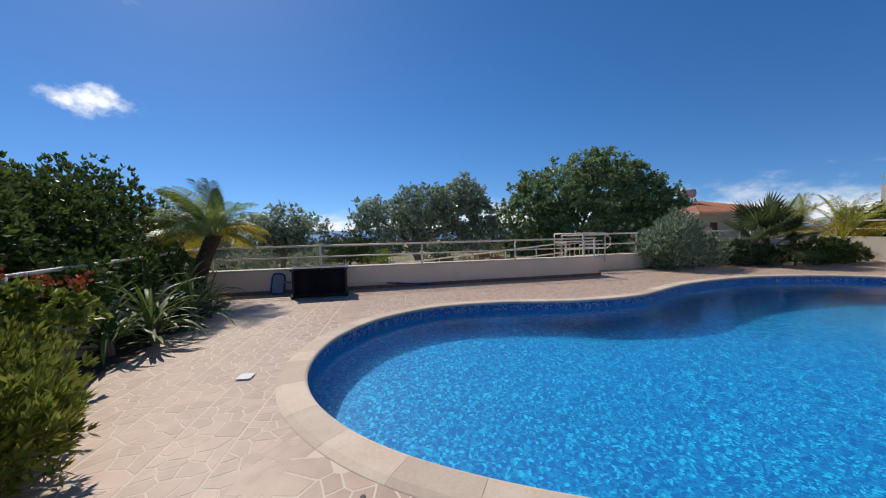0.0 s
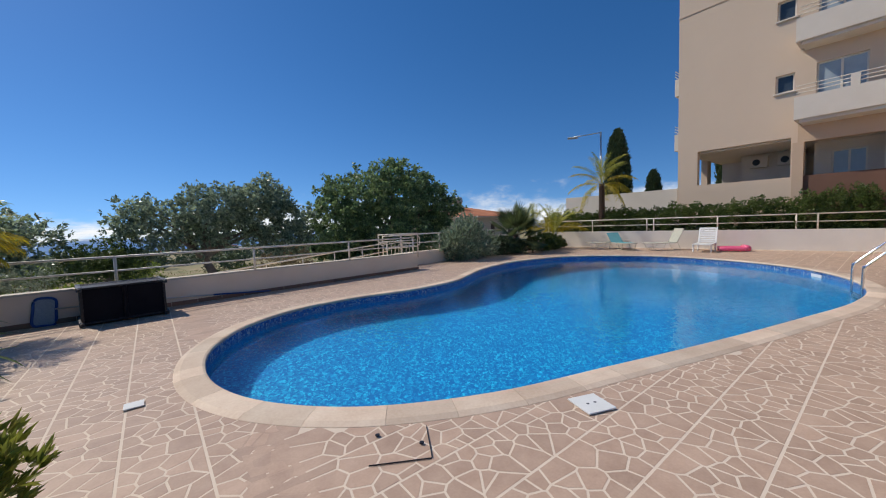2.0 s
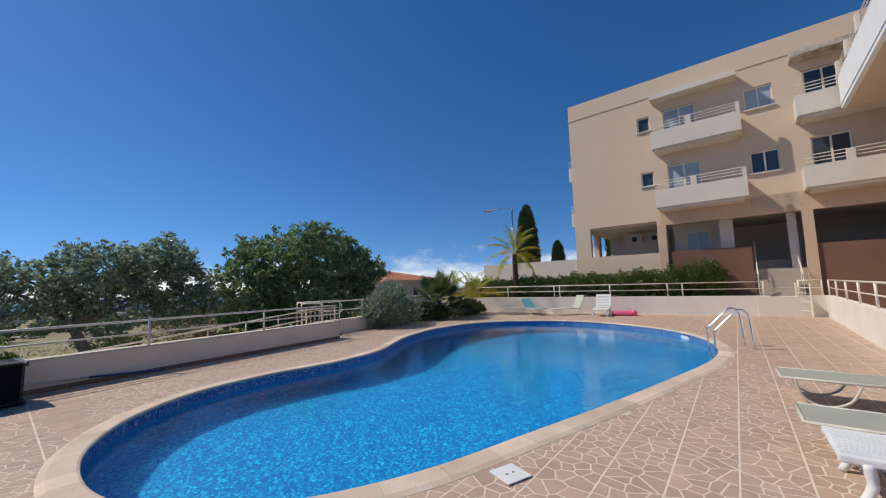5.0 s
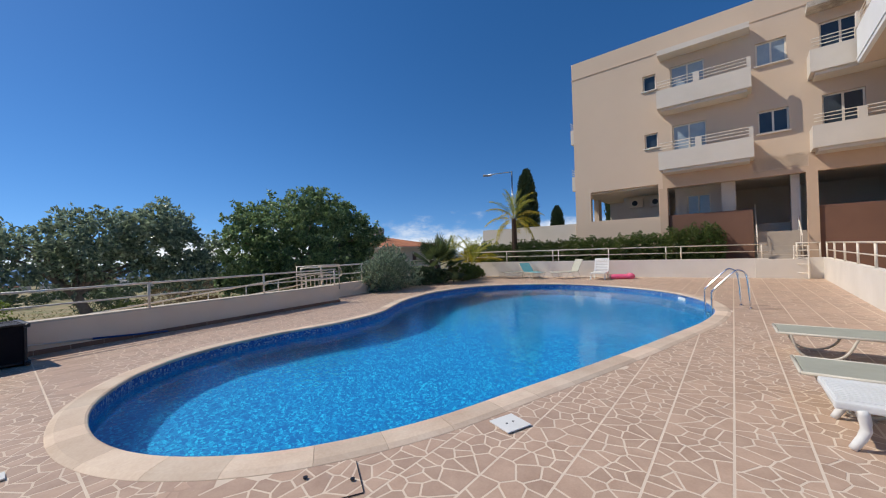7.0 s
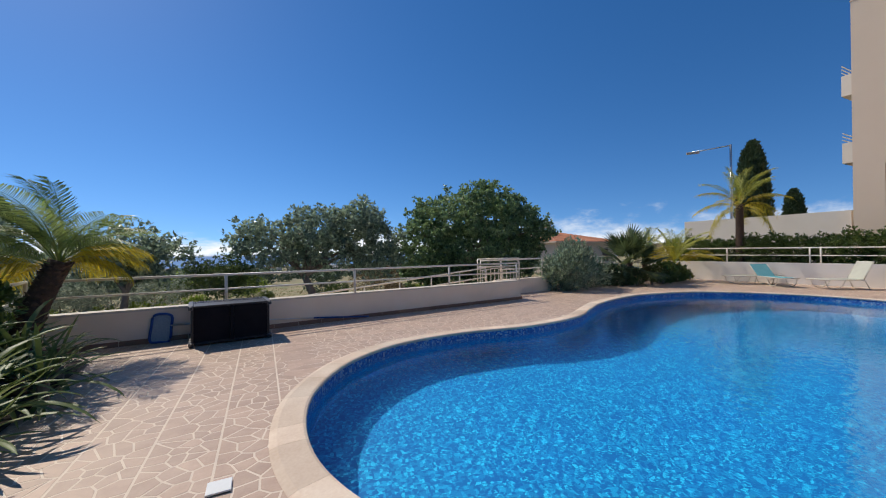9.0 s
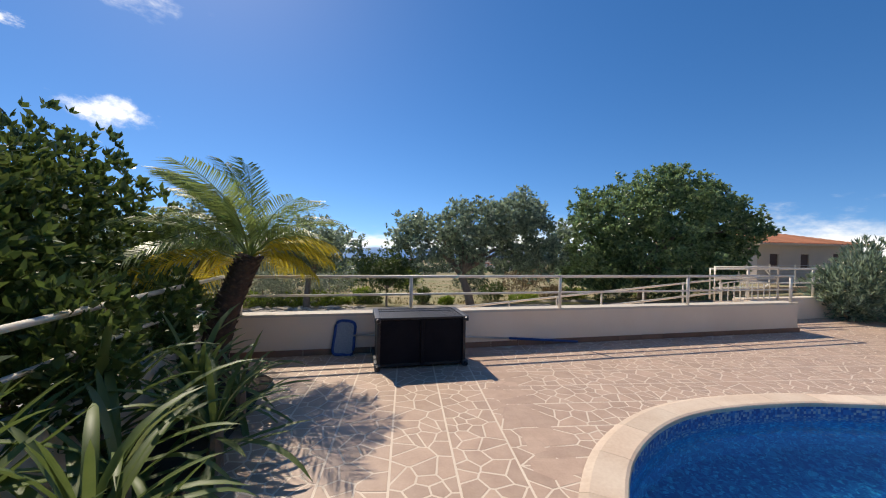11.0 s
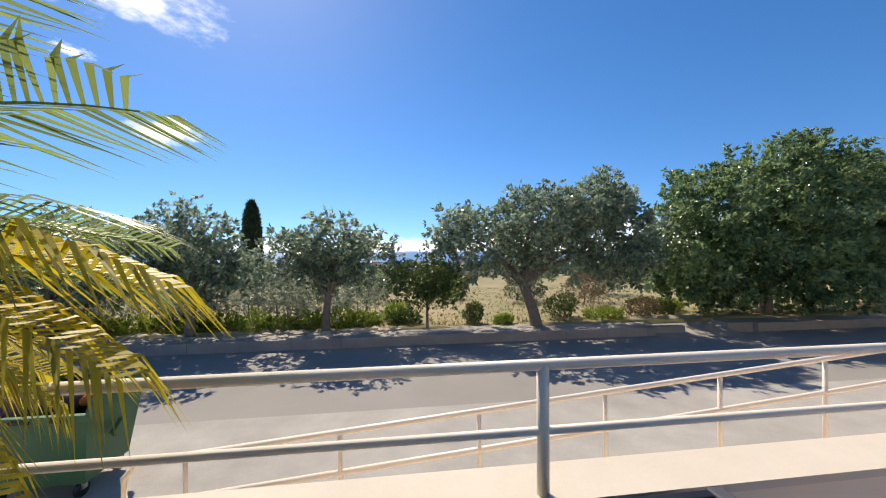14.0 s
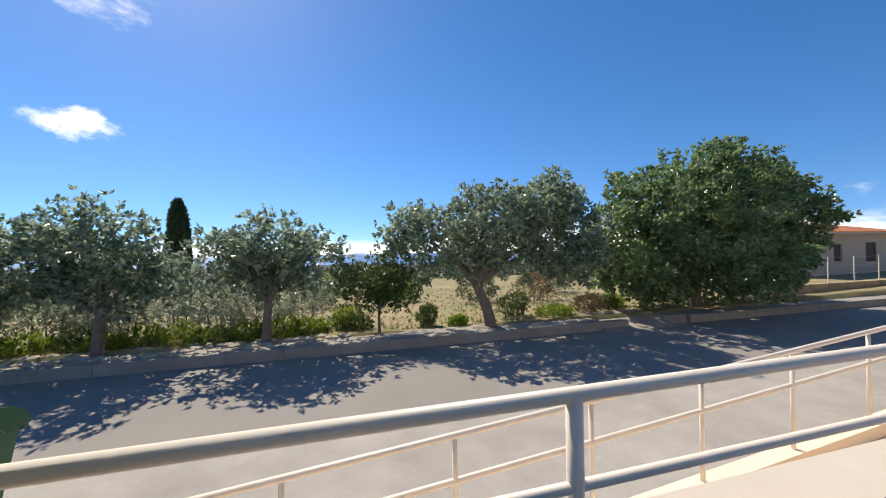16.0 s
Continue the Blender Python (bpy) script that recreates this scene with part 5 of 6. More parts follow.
# street lamp, cypresses and far trees
lamp = thing("street_lamp", "tall galvanised street lamp with a long arm", "street lamp", (20.7, 15.1, 0))
part("pole", tube(B(), [(0, 0, 0), (0, 0, 7.3)], 0.09, 10, 0.055), M_POLE, lamp, smooth=True)
part("arm", tube(B(), [(0, 0, 7.25), (-1.25, 1.45, 7.1)], 0.035, 8), M_POLE, lamp, smooth=True)
part("lamp_head", box(B(), -1.55, -0.9, -0.1, 0.1, -0.06, 0.05, Matrix.Translation((-0.3, 0.45, 7.08)) @ Matrix.Rotation(radians(-49), 4, "Z"), 0.03), M_GREYFLOOR, lamp)


def cypress(at, h, r, label, seed, n=1500):
    """A dense dark column of upright sprays that ends in a few uneven tips."""
    rng = np.random.default_rng(seed)
    ob = thing("cypress", label, "tree", at)
    part("trunk", tube(B(), [(0, 0, -0.1), (0, 0, h * 0.7)], 0.14, 8, 0.05), M_BARK, ob)
    cs, ds = [], []
    for x, y, top, wide, share in ((0, 0, 1.0, 0.85, 0.5), (-0.3, 0.2, 0.94, 0.7, 0.25), (0.35, -0.15, 0.9, 0.7, 0.25)):
        m = int(n * 6 * share)
        t, az = rng.uniform(0.03, 1, m), rng.uniform(0, 2 * math.pi, m)
        ring = r * wide * np.minimum(1, 3.2 * t + 0.35) * (1 - t ** 4) ** 0.6 * rng.uniform(0.6, 1.05, m) * (1 + 0.12 * np.sin(5 * az + 14 * t))
        cs.append(np.stack([x * r + ring * np.cos(az), y * r + ring * np.sin(az), h * top * t], 1))
        ds.append(np.stack([0.5 * np.cos(az), 0.5 * np.sin(az), np.full(m, 1.1)], 1))
    cr = new("crown", quad_mesh("crown", leaf_quads(np.concatenate(cs), np.concatenate(ds), 3, 0.24, 0.07, rng, 0, 0.3), M_DARKLEAF))
    cr.parent = ob
    return ob


cypress((22.9, 15.3, 0.0), 7.6, 0.82, "dark columnar cypress behind the street lamp", 61)
cypress((28.0, 10.5, 0.0), 7.2, 0.8, "dark cypress seen past the building", 62)
cypress((38.0, 21.0, 2.0), 4.4, 0.75, "small dark conifer far up the slope", 63, 700)
cypress(W(-7.6, 24.8, -2.0), 6.8, 0.72, "slim dark cypress beyond the carob trees", 64)
bush("far_hedge", (30, 17.5, 1.6), [(0.9 * i, 0.5 * i, 0.6 + 0.3 * math.sin(i), 1.2, 1.2, 0.8) for i in range(12)], "dry scrub on the slope beyond the wall", 2200, 6, 0.2, 0.08, M_DARKLEAF, 65, category="scrub")
bm = box(B(), 27, 60, 12, 26, -3, 1.9)
tagged(part("far_bank", bm, M_EARTH), "low bank beyond the boundary wall", "bank", kind="structure")


# wheeled bin in the street
M_BIN = mat("green_bin_plastic", (0.03, 0.115, 0.05), (0.045, 0.14, 0.065), 2.5, 0.5, 0.05)
wb_ = thing("rubbish_container", "open green wheeled rubbish container full of bags", "rubbish container", W(-2.25, 3.75, -1.58), 15.0)
bm = B()
lo = [(-0.56, -0.38, 0.2), (0.56, -0.38, 0.2), (0.56, 0.38, 0.2), (-0.56, 0.38, 0.2)]
hi = [(-0.68, -0.5, 1.12), (0.68, -0.5, 1.12), (0.68, 0.5, 1.12), (-0.68, 0.5, 1.12)]
inn = [(x * 0.94, y * 0.93, z) for x, y, z in hi]
dee = [(x * 0.94, y * 0.93, 0.5) for x, y, z in lo]
p = [bm.verts.new(q) for q in lo + hi + inn + dee]
for i in range(4):
    j = (i + 1) % 4
    bm.faces.new((p[i], p[j], p[4 + j], p[4 + i]))
    bm.faces.new((p[4 + i], p[4 + j], p[8 + j], p[8 + i]))
    bm.faces.new((p[8 + i], p[8 + j], p[12 + j], p[12 + i]))
bm.faces.new(p[12:16])
bm.faces.new(p[3::-1])
bmesh.ops.recalc_face_normals(bm, faces=bm.faces[:])
body = part("body", bm, M_BIN, wb_)
part("rim", box(B(), -0.72, 0.72, -0.56, -0.5, 1.04, 1.13, None, 0.015), M_BIN, body)
part("rim", box(B(), -0.72, 0.72, 0.5, 0.56, 1.04, 1.13, None, 0.015), M_BIN, body)
for x in (-0.42, 0.0, 0.42):
    part("recess", box(B(), x - 0.11, x + 0.11, -0.575, -0.556, 1.06, 1.1), M_BLACK, body)
for s in (-1, 1):
    bm = B()
    arc = [(0.56 * math.cos(radians(a)), 1.1 + 0.34 * math.sin(radians(a))) for a in range(0, 181, 15)]
    a0 = [bm.verts.new((s * 0.7, y, z)) for y, z in arc]
    a1 = [bm.verts.new((s * 0.74, y, z)) for y, z in arc]
    bm.faces.new(a0)
    bm.faces.new(a1[::-1])
    for i in range(len(arc)):
        j = (i + 1) % len(arc)
        bm.faces.new((a0[i], a0[j], a1[j], a1[i]))
    bmesh.ops.recalc_face_normals(bm, faces=bm.faces[:])
    part("lid_side", bm, M_BIN, wb_)
    part("lifting_arm", box(B(), s * 0.72 - 0.03, s * 0.72 + 0.03, -0.18, 0.05, 0.72, 0.8, Matrix.Rotation(radians(35), 4, "X") @ Matrix.Translation((0, 0.45, -0.1)), 0.01), M_BIN, wb_)
    for y in (-0.3, 0.3):
        part("castor", tube(B(), [(s * 0.46 - 0.025, y, 0.1), (s * 0.46 + 0.025, y, 0.1)], 0.1, 14), M_BLACK, wb_)
        part("castor_fork", box(B(), s * 0.46 - 0.045, s * 0.46 + 0.045, y - 0.04, y + 0.04, 0.1, 0.22), M_POLE, wb_)
bm = B()
lidarc = [(0.55 * math.cos(radians(a)), 1.1 + 0.33 * math.sin(radians(a))) for a in range(0, 71, 10)]
l0 = [[bm.verts.new((x, y, z)) for x in (-0.69, 0.69)] for y, z in lidarc]
for q, w in zip(l0, l0[1:]):
    bm.faces.new((q[0], q[1], w[1], w[0]))
bmesh.ops.solidify(bm, geom=bm.faces[:], thickness=0.02)
part("rolled_lid", bm, M_BIN, wb_)
M_BAG = mat("dark_bin_bag", (0.03, 0.012, 0.012), (0.08, 0.03, 0.03), 9, 0.4, 0.6)
for k, (x, y, z, r, m_, lb) in enumerate(((-0.35, -0.2, 1.12, 0.3, M_BAG, "dark glossy rubbish bag"), (0.1, -0.1, 1.14, 0.28, M_BAG, "dark glossy rubbish bag"), (-0.1, 0.2, 1.16, 0.3, M_BLACK, "black rubbish bag"), (0.3, 0.15, 1.22, 0.17, mat("blue_bag", (0.01, 0.12, 0.6), None, 6, 0.3), "blue plastic bag"), (0.38, -0.05, 1.16, 0.14, mat("orange_bag", (0.75, 0.15, 0.02), None, 6, 0.3), "orange plastic bag"))):
    bm = B()
    bmesh.ops.create_icosphere(bm, subdivisions=3, radius=r)
    for q in bm.verts:
        q.co *= 1 + 0.3 * noise.noise(q.co * (2.2 / r) * 0.5 + Vector((k, 0, 0)))
        q.co.z *= 0.6
        q.co += Vector((x, y, z))
    bag = part("rubbish_bag", bm, m_, None, "", True)
    bag.matrix_basis = pose(*W(-2.25, 3.75, -1.58), 0, 0, 15)
    tagged(bag, lb + " on the heaped container", "rubbish bag")

# verge planting beyond the street
M_OLIVE = leaf_mat("olive_leaf", (0.26, 0.3, 0.22), (0.4, 0.44, 0.33), 0.42, 0.45)
M_WEED = leaf_mat("weed_leaf", (0.17, 0.28, 0.04), (0.34, 0.38, 0.06), 0.5, 0.45)
M_DRY = leaf_mat("dry_twig", (0.2, 0.14, 0.08), (0.26, 0.2, 0.1), 0.7, 0.2)
rng0 = random.Random(77)
for i in range(13):
    u = -15 + 1.3 * i
    bush("olive_bush", W(u, 13.2 + 0.8 * math.sin(i * 2.2), -1.35), [(0, 0, 0.8, 1.1, 1.0, 0.9), (0.6, 0.2, 1.3, 0.8, 0.8, 0.8), (-0.7, 0, 1.1, 0.8, 0.8, 0.8)], "grey-green olive bush behind the carob trees", 420, 8, 0.16, 0.04, M_OLIVE, 100 + i)
for i in range(17):
    u = -13 + 0.95 * i + rng0.uniform(-0.3, 0.3)
    bush("verge_weeds", W(u, 11.6 + rng0.uniform(-0.2, 0.4), -1.3), [(0, 0, 0.2, 0.6, 0.45, 0.3 + 0.12 * (i % 3)), (0.35, 0.1, 0.2, 0.4, 0.3, 0.25)], "bright green flowering weeds on the verge", 260, 7, 0.12, 0.035, M_WEED if i % 4 else M_HEDGE, 130 + i, up=1.2, category="weeds")
for i, (u, v, r, h, m_, lb) in enumerate(((5.1, 11.8, 0.35, 0.8, M_HEDGE, "small citrus bush on dry grass"), (8.9, 12.4, 0.7, 0.9, M_HEDGE, "leafy shrub behind the leaning tree"), (6.2, 11.5, 0.35, 0.35, M_WEED, "yellow-green herb at the verge"), (10.4, 11.8, 0.8, 0.35, M_WEED, "green ground cover at the verge"), (12.2, 12.0, 0.7, 0.75, M_DRY, "dry twiggy shrub at the verge"), (13.6, 12.6, 0.55, 0.6, M_HEDGE, "rounded green shrub beside the drive"), (14.6, 13.6, 0.8, 0.5, M_WEED, "bright green bush beside the drive"), (2.2, 12.4, 0.5, 0.7, M_WEED, "pale young tree on the plot"), (12.5, 17, 1.4, 1.5, M_DRY, "bare dry shrub on the plot"), (9.5, 18, 1.2, 1.2, M_DARKLEAF, "dark shrub on the plot"), (5.2, 20, 1.2, 1.4, M_WEED, "green shrub on the dry plot"), (1, 19, 1.0, 1.2, M_HEDGE, "green bush on the dry plot"), (15.5, 21, 1.8, 1.7, M_DRY, "dry brown shrub on the open plot"), (0.5, 26, 1.5, 1.8, M_WEED, "green bush farther down the slope"))):
    bush("shrub", W(u, v, ground_z(u, v) - 0.02), [(0, 0, h * 0.5, r, r, h * 0.5), (r * 0.4, 0.1, h * 0.65, r * 0.6, r * 0.6, h * 0.4)], lb, int(130 + 240 * r), 7, 0.13, 0.04, m_, 160 + i)

# pale rubble along the verge
rng = np.random.default_rng(91)
bm = B()
for i in range(150):
    u, v = float(rng.uniform(-14, 2.5)), float(10.35 + 0.9 * rng.random())
    made = bmesh.ops.create_icosphere(bm, subdivisions=1, radius=float(rng.uniform(0.05, 0.2)))["verts"]
    for q in made:
        q.co = Vector((q.co.x * 1.4, q.co.y, q.co.z * 0.6)) * float(rng.uniform(0.75, 1.2)) + W(u, v, -1.26)
M_RUBBLE_PALE = mat("pale_rubble", (0.55, 0.48, 0.38), (0.38, 0.32, 0.25), 3, 0.95, 0.5, island=0.2)
tagged(part("verge_rubble", bm, M_RUBBLE_PALE), "pale stones and rubble along the verge", "rubble", kind="stuff")

# far woods, plots and town
rng = np.random.default_rng(5)
quads = []
for i in range(360):
    d = 26 + 330 * rng.random() ** 1.6 if i > 90 else rng.uniform(12, 45)
    u = rng.uniform(-1.0, 1.0) * (25 + d * 1.1) + 4
    v = 11 + d
    z = ground_z(float(u), float(v))
    r = rng.uniform(0.7, 1.6) * (1 + d / 350)
    n = 60 if d > 80 else 220
    c = rng.normal(0, 1, (n, 3))
    c /= np.linalg.norm(c, axis=1)[:, None]
    w = W(float(u), float(v), z + r * 0.6)
    quads.append(leaf_quads(np.array(w) + c * [r, r, r * 0.75] * rng.uniform(0.6, 1.05, (n, 1)), c, 4, r * (0.42 if d > 80 else 0.2), r * (0.26 if d > 80 else 0.09), rng))
far = tagged(new("far_woods", quad_mesh("far_woods", np.concatenate(quads), M_DARKLEAF)), "scattered dark trees and scrub falling to the coast", "woods", kind="stuff")
bm1, bm2 = B(), B()
for i in range(230):
    d = 110 + 480 * rng.random() ** 0.8
    u = float(rng.uniform(-1, 1) * d * 1.0 + 10)
    z = ground_z(u, 11 + d)
    s = rng.uniform(3, 7)
    m_ = Matrix.Translation(W(u, 11 + d, z)) @ Matrix.Rotation(float(rng.uniform(0, 3)), 4, "Z")
    h = rng.uniform(3, 6)
    box(bm1, -s, s, -s * 0.7, s * 0.7, -1, h, m_)
    if i % 2:
        box(bm2, -s * 0.9, s * 0.9, -s * 0.6, s * 0.6, h, h + 0.9, m_)
town = tagged(part("far_town", bm1, M_BUILD_WHITE), "pale houses of the coastal town far below", "town", kind="stuff")
tagged(part("far_roofs", bm2, M_ROOF), "terracotta roofs of the coastal town", "roofs", kind="stuff")

# grass and dry stalks on the plot
c = []
for i in range(5200):
    u, v = rng.uniform(-16, 24), 11.25 + 17 * rng.random() ** 1.7
    if 11.3 < u < 14.5 and v < 12.5:
        continue
    c.append(W(float(u), float(v), ground_z(float(u), float(v))))
c = np.array(c)
M_GRASS = leaf_mat("dry_grass_blade", (0.26, 0.18, 0.08), (0.14, 0.17, 0.05), 0.8, 0.25)
tagged(new("grass", quad_mesh("grass", leaf_quads(c, np.tile([0, 0, 1.4], (len(c), 1)), 6, 0.13, 0.014, rng), M_GRASS)), "sparse dry grass on reddish earth", "grass", kind="stuff")

# villa across the street
vil = thing("villa", "cream two-level villa with terracotta hipped roof", "house", W(35.5, 18.5, -1.5), 15.0)
M_SHUTTER = mat("brown_shutter", (0.1, 0.045, 0.03), (0.07, 0.035, 0.025), 5, 0.6, 0.1)
VW = mat("villa_cream", (0.62, 0.52, 0.42), (0.55, 0.46, 0.37), 0.8, 0.9, 0.1)
vh = [(1.4, 2.4, 1.5, 2.9), (5.0, 6.0, 1.5, 2.9), (9.0, 10.4, 1.4, 3.0)]
part("wall", wall_with(B(), 0, 12, -1, 3.8, 0, 0.3, vh), VW, vil)
for s0, s1, z0, z1 in vh:
    w_ = part("shutter", box(B(), s0, s1, 0.1, 0.14, z0, z1), M_SHUTTER, vil)
    for k in range(5):
        part("shutter_slat", box(B(), s0 + 0.08, s1 - 0.08, 0.085, 0.1, z0 + 0.1 + 0.27 * k, z0 + 0.3 + 0.27 * k), M_SHUTTER, w_)
part("side_wall", box(B(), 0, 0.3, 0.3, 11, -1, 3.8), VW, vil)
part("side_wall", box(B(), 11.7, 12, 0.3, 11, -1, 3.8), VW, vil)
part("back_wall", box(B(), 0.3, 11.7, 10.7, 11, -1, 3.8), VW, vil)


def hip_roof(x0, x1, y0, y1, z, h, parent):
    bm = B()
    ym, k = (y0 + y1) / 2, (y1 - y0) / 2
    q = [bm.verts.new(p) for p in ((x0, y0, z), (x1, y0, z), (x1, y1, z), (x0, y1, z), (x0 + k, ym, z + h), (x1 - k, ym, z + h))]
    for f in ((0, 1, 5, 4), (1, 2, 5), (2, 3, 4, 5), (3, 0, 4), (3, 2, 1, 0)):
        bm.faces.new([q[i] for i in f])
    rf = part("roof", bm, M_ROOF, parent)
    for i in range(int((x1 - x0) / 0.45)):
        x = x0 + 0.2 + 0.45 * i
        t = min(1.0, (x - x0) / k, (x1 - x) / k)
        part("tile_row", tube(B(), [(x, y0, z + 0.03), (x, y0 + t * k, z + 0.03 + h * t)], 0.07, 6), M_ROOF, rf)
    part("eave", box(B(), x0, x1, y0, y1, z - 0.16, z - 0.002), VW, parent)
    return rf


hip_roof(-0.6, 12.9, -0.6, 11.6, 3.85, 1.4, vil)
tank = thing("water_tank", "white cylindrical solar water tank on the villa roof", "water tank", vil.matrix_basis @ Vector((3.5, 4.5, 4.8)))
part("tank_drum", tube(B(), [(-0.7, 0, 1.3), (0.7, 0, 1.3)], 0.5, 16), M_BUILD_WHITE, tank, smooth=True)
for x in (-0.6, 0.6):
    part("stand_leg", tube(B(), [(x, 0, 0), (x, 0, 0.9)], 0.05, 6), M_POLE, tank)
M_RUBBLE = mat("yellow_stone", (0.5, 0.38, 0.24), (0.38, 0.28, 0.18), 2.5, 0.9, 0.4, each=0.2)
sw = thing("garden_wall", "yellow stone garden wall with wire fence along the pavement", "wall", kind="structure")
for i in range(60):
    for j in range(2):
        u = 23.5 + 0.5 * i + 0.25 * (j % 2)
        w_ = W(u, 12.2 + 0.0 * i, -1.3 + 0.3 * j)
        part("stone", box(B(), 0.01, 0.49, 0, 0.25, 0.0, 0.29, Matrix.Translation(w_) @ SR, 0.0), M_RUBBLE, sw)
for i in range(14):
    part("fence_post", tube(B(), [W(23.6 + 2.2 * i, 12.32, -0.7), W(23.6 + 2.2 * i, 12.32, 0.75)], 0.03, 6), M_RAIL, sw)
for z in (-0.2, 0.25, 0.7):
    part("wire", tube(B(), [W(23.6, 12.32, z), W(52, 12.32, z)], 0.008, 5), M_POLE, sw)
perg = thing("garden_pavilion", "small white pillared garden structure on the plot", "pavilion", W(24.4, 24.3, -2.3), 15.0)
for x in (0, 1.3, 2.8):
    part("pillar", box(B(), x, x + 0.35, 0, 0.35, 0, 1.5, None, 0.01), M_BUILD_WHITE, perg)
part("beam", box(B(), -0.3, 3.6, -0.1, 0.5, 1.5, 1.75, None, 0.01), M_BUILD_WHITE, perg)


# clouds, far off
def cloud_mat(name, scale, lo, hi, edge, strength):
    m = bpy.data.materials.new(name)
    m.use_nodes = True
    nt = m.node_tree
    nt.nodes.remove(nt.nodes["Principled BSDF"])
    nd, lk = nt.nodes.new, nt.links.new
    tc, nz, sub = nd("ShaderNodeTexCoord"), nd("ShaderNodeTexNoise"), nd("ShaderNodeVectorMath")
    mp = nd("ShaderNodeMapping")
    mp.inputs["Scale"].default_value = scale
    lk(tc.outputs["UV"], mp.inputs["Vector"])
    lk(mp.outputs[0], nz.inputs["Vector"])
    nz.inputs["Scale"].default_value, nz.inputs["Detail"].default_value, nz.inputs["Roughness"].default_value = 1.0, 8, 0.62
    sub.operation = "DISTANCE"
    ms = nd("ShaderNodeMapping")
    ms.inputs["Location"].default_value, ms.inputs["Scale"].default_value = edge[0], edge[1]
    lk(tc.outputs["UV"], ms.inputs["Vector"])
    lk(ms.outputs[0], sub.inputs[0])
    fall = nd("ShaderNodeMath")
    fall.operation = "MULTIPLY_ADD"
    lk(sub.outputs["Value"], fall.inputs[0])
    fall.inputs[1].default_value = -0.5
    lk(nz.outputs["Fac"], fall.inputs[2])
    mr = nd("ShaderNodeMapRange")
    mr.interpolation_type = "SMOOTHSTEP"
    mr.inputs["From Min"].default_value, mr.inputs["From Max"].default_value = lo, hi
    lk(fall.outputs[0], mr.inputs["Value"])
    em, tr, mx = nd("ShaderNodeEmission"), nd("ShaderNodeBsdfTransparent"), nd("ShaderNodeMixShader")
    em.inputs["Color"].default_value, em.inputs["Strength"].default_value = (0.93, 0.96, 1.0, 1), strength
    lk(mr.outputs[0], mx.inputs[0])
    lk(tr.outputs[0], mx.inputs[1])
    lk(em.outputs[0], mx.inputs[2])
    lk(mx.outputs[0], nt.nodes["Material Output"].inputs["Surface"])
    return m


def cloud(name, centre, w, h, material, arc=1):
    """A far cloud bank, facing the terrace."""
    c = Vector(centre)
    az = math.atan2(c.y, c.x)
    R = math.hypot(c.x, c.y)
    me = bpy.data.meshes.new(name)
    vv, ff = [], []
    for i in range(arc + 1):
        a = az + (0.5 - i / arc) * w / R
        vv += [(R * math.cos(a), R * math.sin(a), c.z - h / 2), (R * math.cos(a), R * math.sin(a), c.z + h / 2)]
        if i:
            ff.append((2 * i - 2, 2 * i, 2 * i + 1, 2 * i - 1))
    me.from_pydata(vv, [], ff)
    uvl = me.uv_layers.new(name="UVMap")
    for pl in me.polygons:
        for li in pl.loop_indices:
            vi = me.loops[li].vertex_index
            uvl.data[li].uv = ((vi // 2) / arc, vi % 2)
    me.materials.append(material)
    ob = tagged(new(name, me), "white cumulus cloud far off over the sea", "cloud", kind="structure")
    ob.visible_shadow = False
    return ob


ROUND = ((-1.0, -1.0, 0), (2.0, 2.0, 0))
M_CLOUD = cloud_mat("cloud_white", (3.4, 1.9, 1), 0.08, 0.5, ROUND, 0.95)
M_CLOUD2 = cloud_mat("cloud_white_ragged", (4.2, 3.4, 1), 0.12, 0.6, ROUND, 0.9)
M_BANK = cloud_mat("cloud_bank", (11, 2.6, 1), 0.12, 0.6, ((0, -0.25, 0), (0, 1.3, 0)), 0.8)
cloud("backdrop_cloud", (-2130, 2150, 780), 560, 260, M_CLOUD)
cloud("backdrop_cloud", (-2260, 2010, 1600), 1500, 700, M_CLOUD2)
cloud("backdrop_cloud", (-2600, 1450, 1500), 700, 420, M_CLOUD2)
cloud("backdrop_cloud", (-2390, 1800, 1150), 300, 120, M_CLOUD2)
cloud("backdrop_cloud_bank", (1900, 2300, 150), 3600, 420, M_BANK, 24)
cloud("backdrop_cloud_bank", (-900, 2850, 70), 3000, 200, M_BANK, 24)


# crazy paving of the terrace, in rows between straight joints
E1, E2 = Vector((math.cos(radians(7.5)), math.sin(radians(7.5)), 0)), Vector((-math.sin(radians(7.5)), math.cos(radians(7.5)), 0))
PX, PY = np.array([p.x for p in POOL]), np.array([p.y for p in POOL])
DX, DY = np.array([p.x for p in DECK]), np.array([p.y for p in DECK])


def inside(x, y, X, Y):
    X2, Y2 = np.roll(X, -1), np.roll(Y, -1)
    hit = ((Y > y) != (Y2 > y)) & (x < (X2 - X) * (y - Y) / (Y2 - Y + 1e-12) + X)
    return bool(hit.sum() % 2)


def free(x, y):
    if not inside(x, y, DX, DY):
        return False
    d = np.min(np.hypot(PX - x, PY - y))
    return d > 0.2 and not inside(x, y, PX, PY)


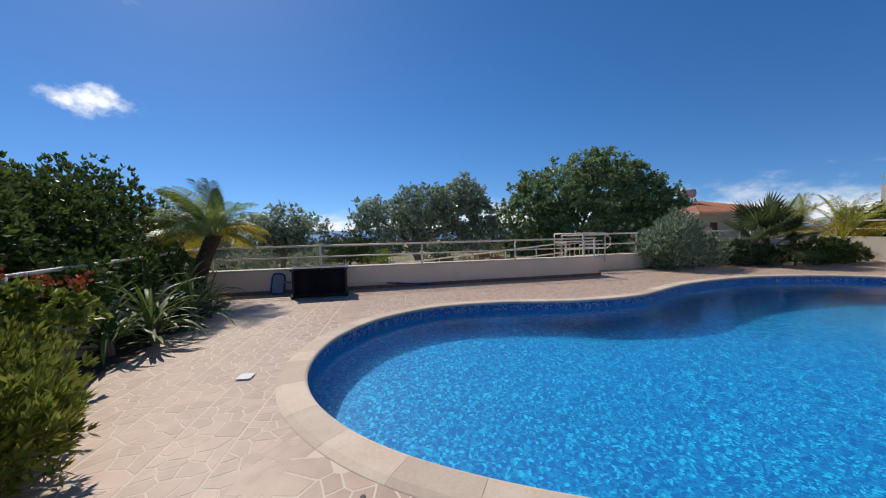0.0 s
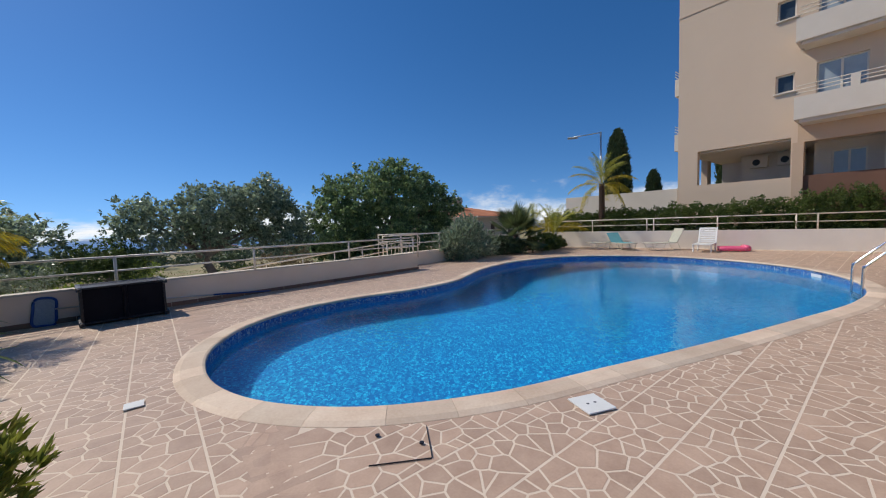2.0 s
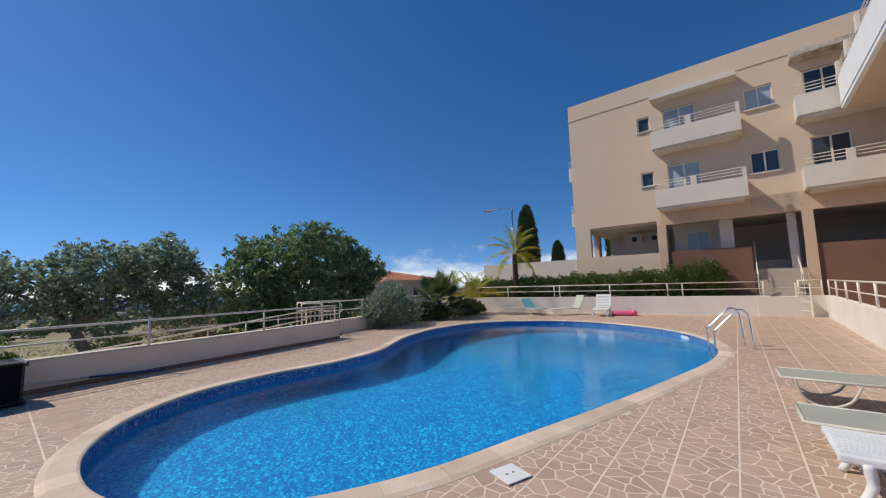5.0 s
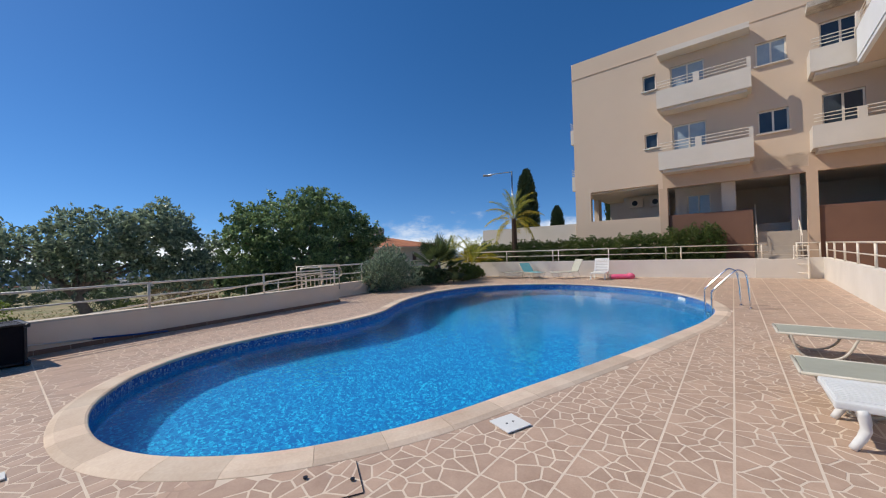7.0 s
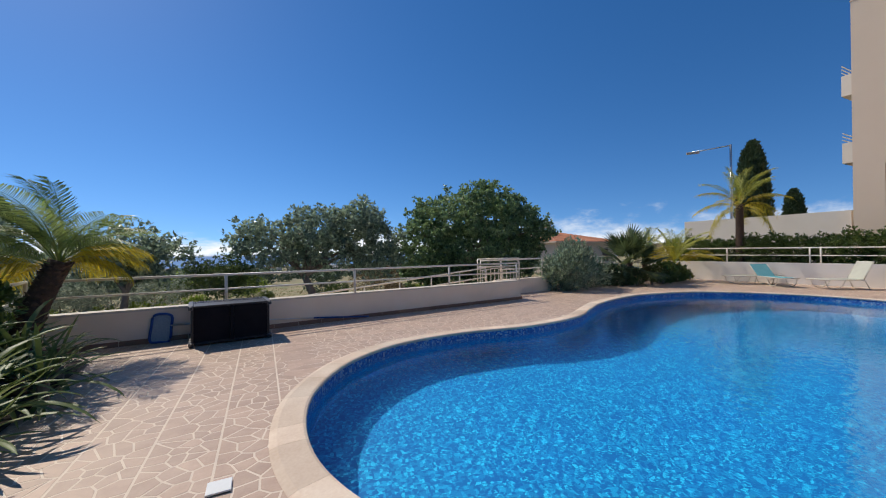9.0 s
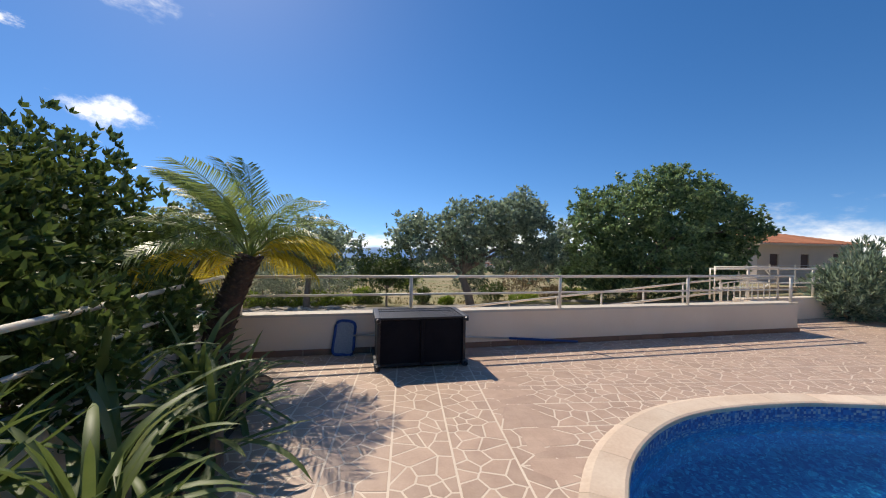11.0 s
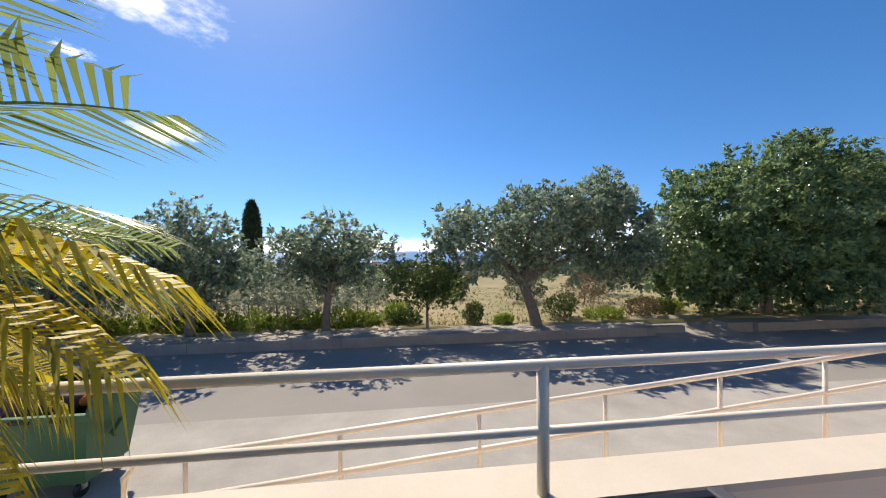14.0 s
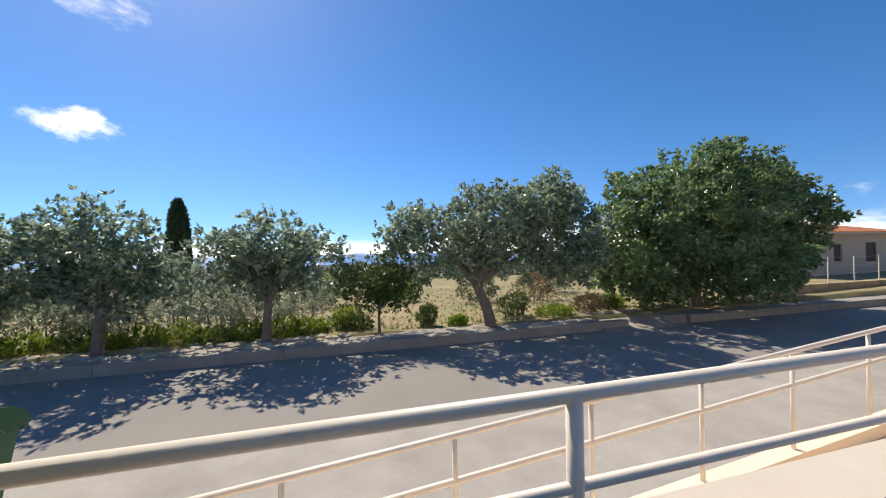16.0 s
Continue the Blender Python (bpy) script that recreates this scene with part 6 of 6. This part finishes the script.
def clip(poly, nx, ny, c):
    """Keeps the part of a polygon where nx x + ny y <= c."""
    out = []
    for i in range(len(poly)):
        (ax, ay), (bx, by) = poly[i - 1], poly[i]
        da, db = nx * ax + ny * ay - c, nx * bx + ny * by - c
        if (da <= 0) != (db <= 0):
            t = da / (da - db)
            out.append((ax + (bx - ax) * t, ay + (by - ay) * t))
        if db <= 0:
            out.append((bx, by))
    return out


rng = np.random.default_rng(12)
PITCH, GAP, JOINT = 0.456, 0.0072, 0.0085
pieces = []


def strip(lo, along0, along1, swap, cell):
    """Stones in one row between two straight joints; a row lies along E1, or along E2 if swapped."""
    rows = max(1, round(PITCH / cell))
    n = int((along1 - along0) / cell)
    sites = [(along0 + (i + 0.5 + rng.uniform(-0.48, 0.48)) * cell * 1.0, lo + (j + 0.5 + rng.uniform(-0.42, 0.42)) * PITCH / rows) for i in range(n) for j in range(rows) if rng.random() > 0.28]
    for k, (a, b) in enumerate(sites):
        p = a * (E2 if swap else E1) + b * (E1 if swap else E2)
        if not free(p.x, p.y):
            continue
        poly = [(a - 0.4, lo + JOINT), (a + 0.4, lo + JOINT), (a + 0.4, lo + PITCH - JOINT), (a - 0.4, lo + PITCH - JOINT)]
        for m in range(max(0, k - 4 * rows), min(len(sites), k + 4 * rows + 1)):
            if m == k:
                continue
            dx, dy = sites[m][0] - a, sites[m][1] - b
            L = math.hypot(dx, dy)
            if L < 0.55 and L > 1e-6:
                poly = clip(poly, dx / L, dy / L, (dx * (a + dx / 2) + dy * (b + dy / 2)) / L - GAP)
                if len(poly) < 3:
                    break
        if len(poly) >= 3:
            pieces.append([(x * (E2 if swap else E1) + y * (E1 if swap else E2)) for x, y in poly])


SPLIT = -0.64
for k in range(0, 12):
    strip(SPLIT - PITCH * (k + 1), -1.5, 10.0, True, 0.13)
for k in range(-9, 30):
    strip(0.234 + PITCH * k, SPLIT, 8.0 if k < 6 else 19.5, False, 0.13)
    if k < 6:
        strip(0.234 + PITCH * k, 8.0, 19.5, False, 0.21)


def stone_faces(poly, n, z):
    m = len(poly)
    c = sum(poly, Vector()) / m
    vv = [(p.x, p.y, 0.0005) for p in poly] + [(p.x + (c.x - p.x) * 0.02, p.y + (c.y - p.y) * 0.02, z) for p in poly]
    ff = [tuple(range(n + m, n + 2 * m))] + [(n + i, n + (i + 1) % m, n + m + (i + 1) % m, n + m + i) for i in range(m)]
    return vv, ff


def near(q):
    c = sum(q, Vector()) / len(q)
    return -2.6 < c.x < 3.4 and -0.2 < c.y < 2.6 and not (-0.52 < c.x < -0.1 and 1.66 < c.y < 2.1)


vv, ff, single = [], [], 0
for q in pieces:
    if sum(((q[i - 1].x * q[i].y - q[i].x * q[i - 1].y) for i in range(len(q)))) < 0:
        q = q[::-1]
    z = 0.0014 + rng.uniform(-0.0004, 0.0004)
    if near(q) and single < 300:
        single += 1
        v1, f1 = stone_faces(q, 0, z)
        ob = new("paving_stone", mesh_of("paving_stone", v1, f1, M_STONE))
        ob.parent = deck
    else:
        v1, f1 = stone_faces(q, len(vv), z)
        vv += v1
        ff += f1
rest = new("paving_stones", mesh_of("paving_stones", vv, ff, M_STONE))
rest.parent = deck
rest["kind"] = "stuff"
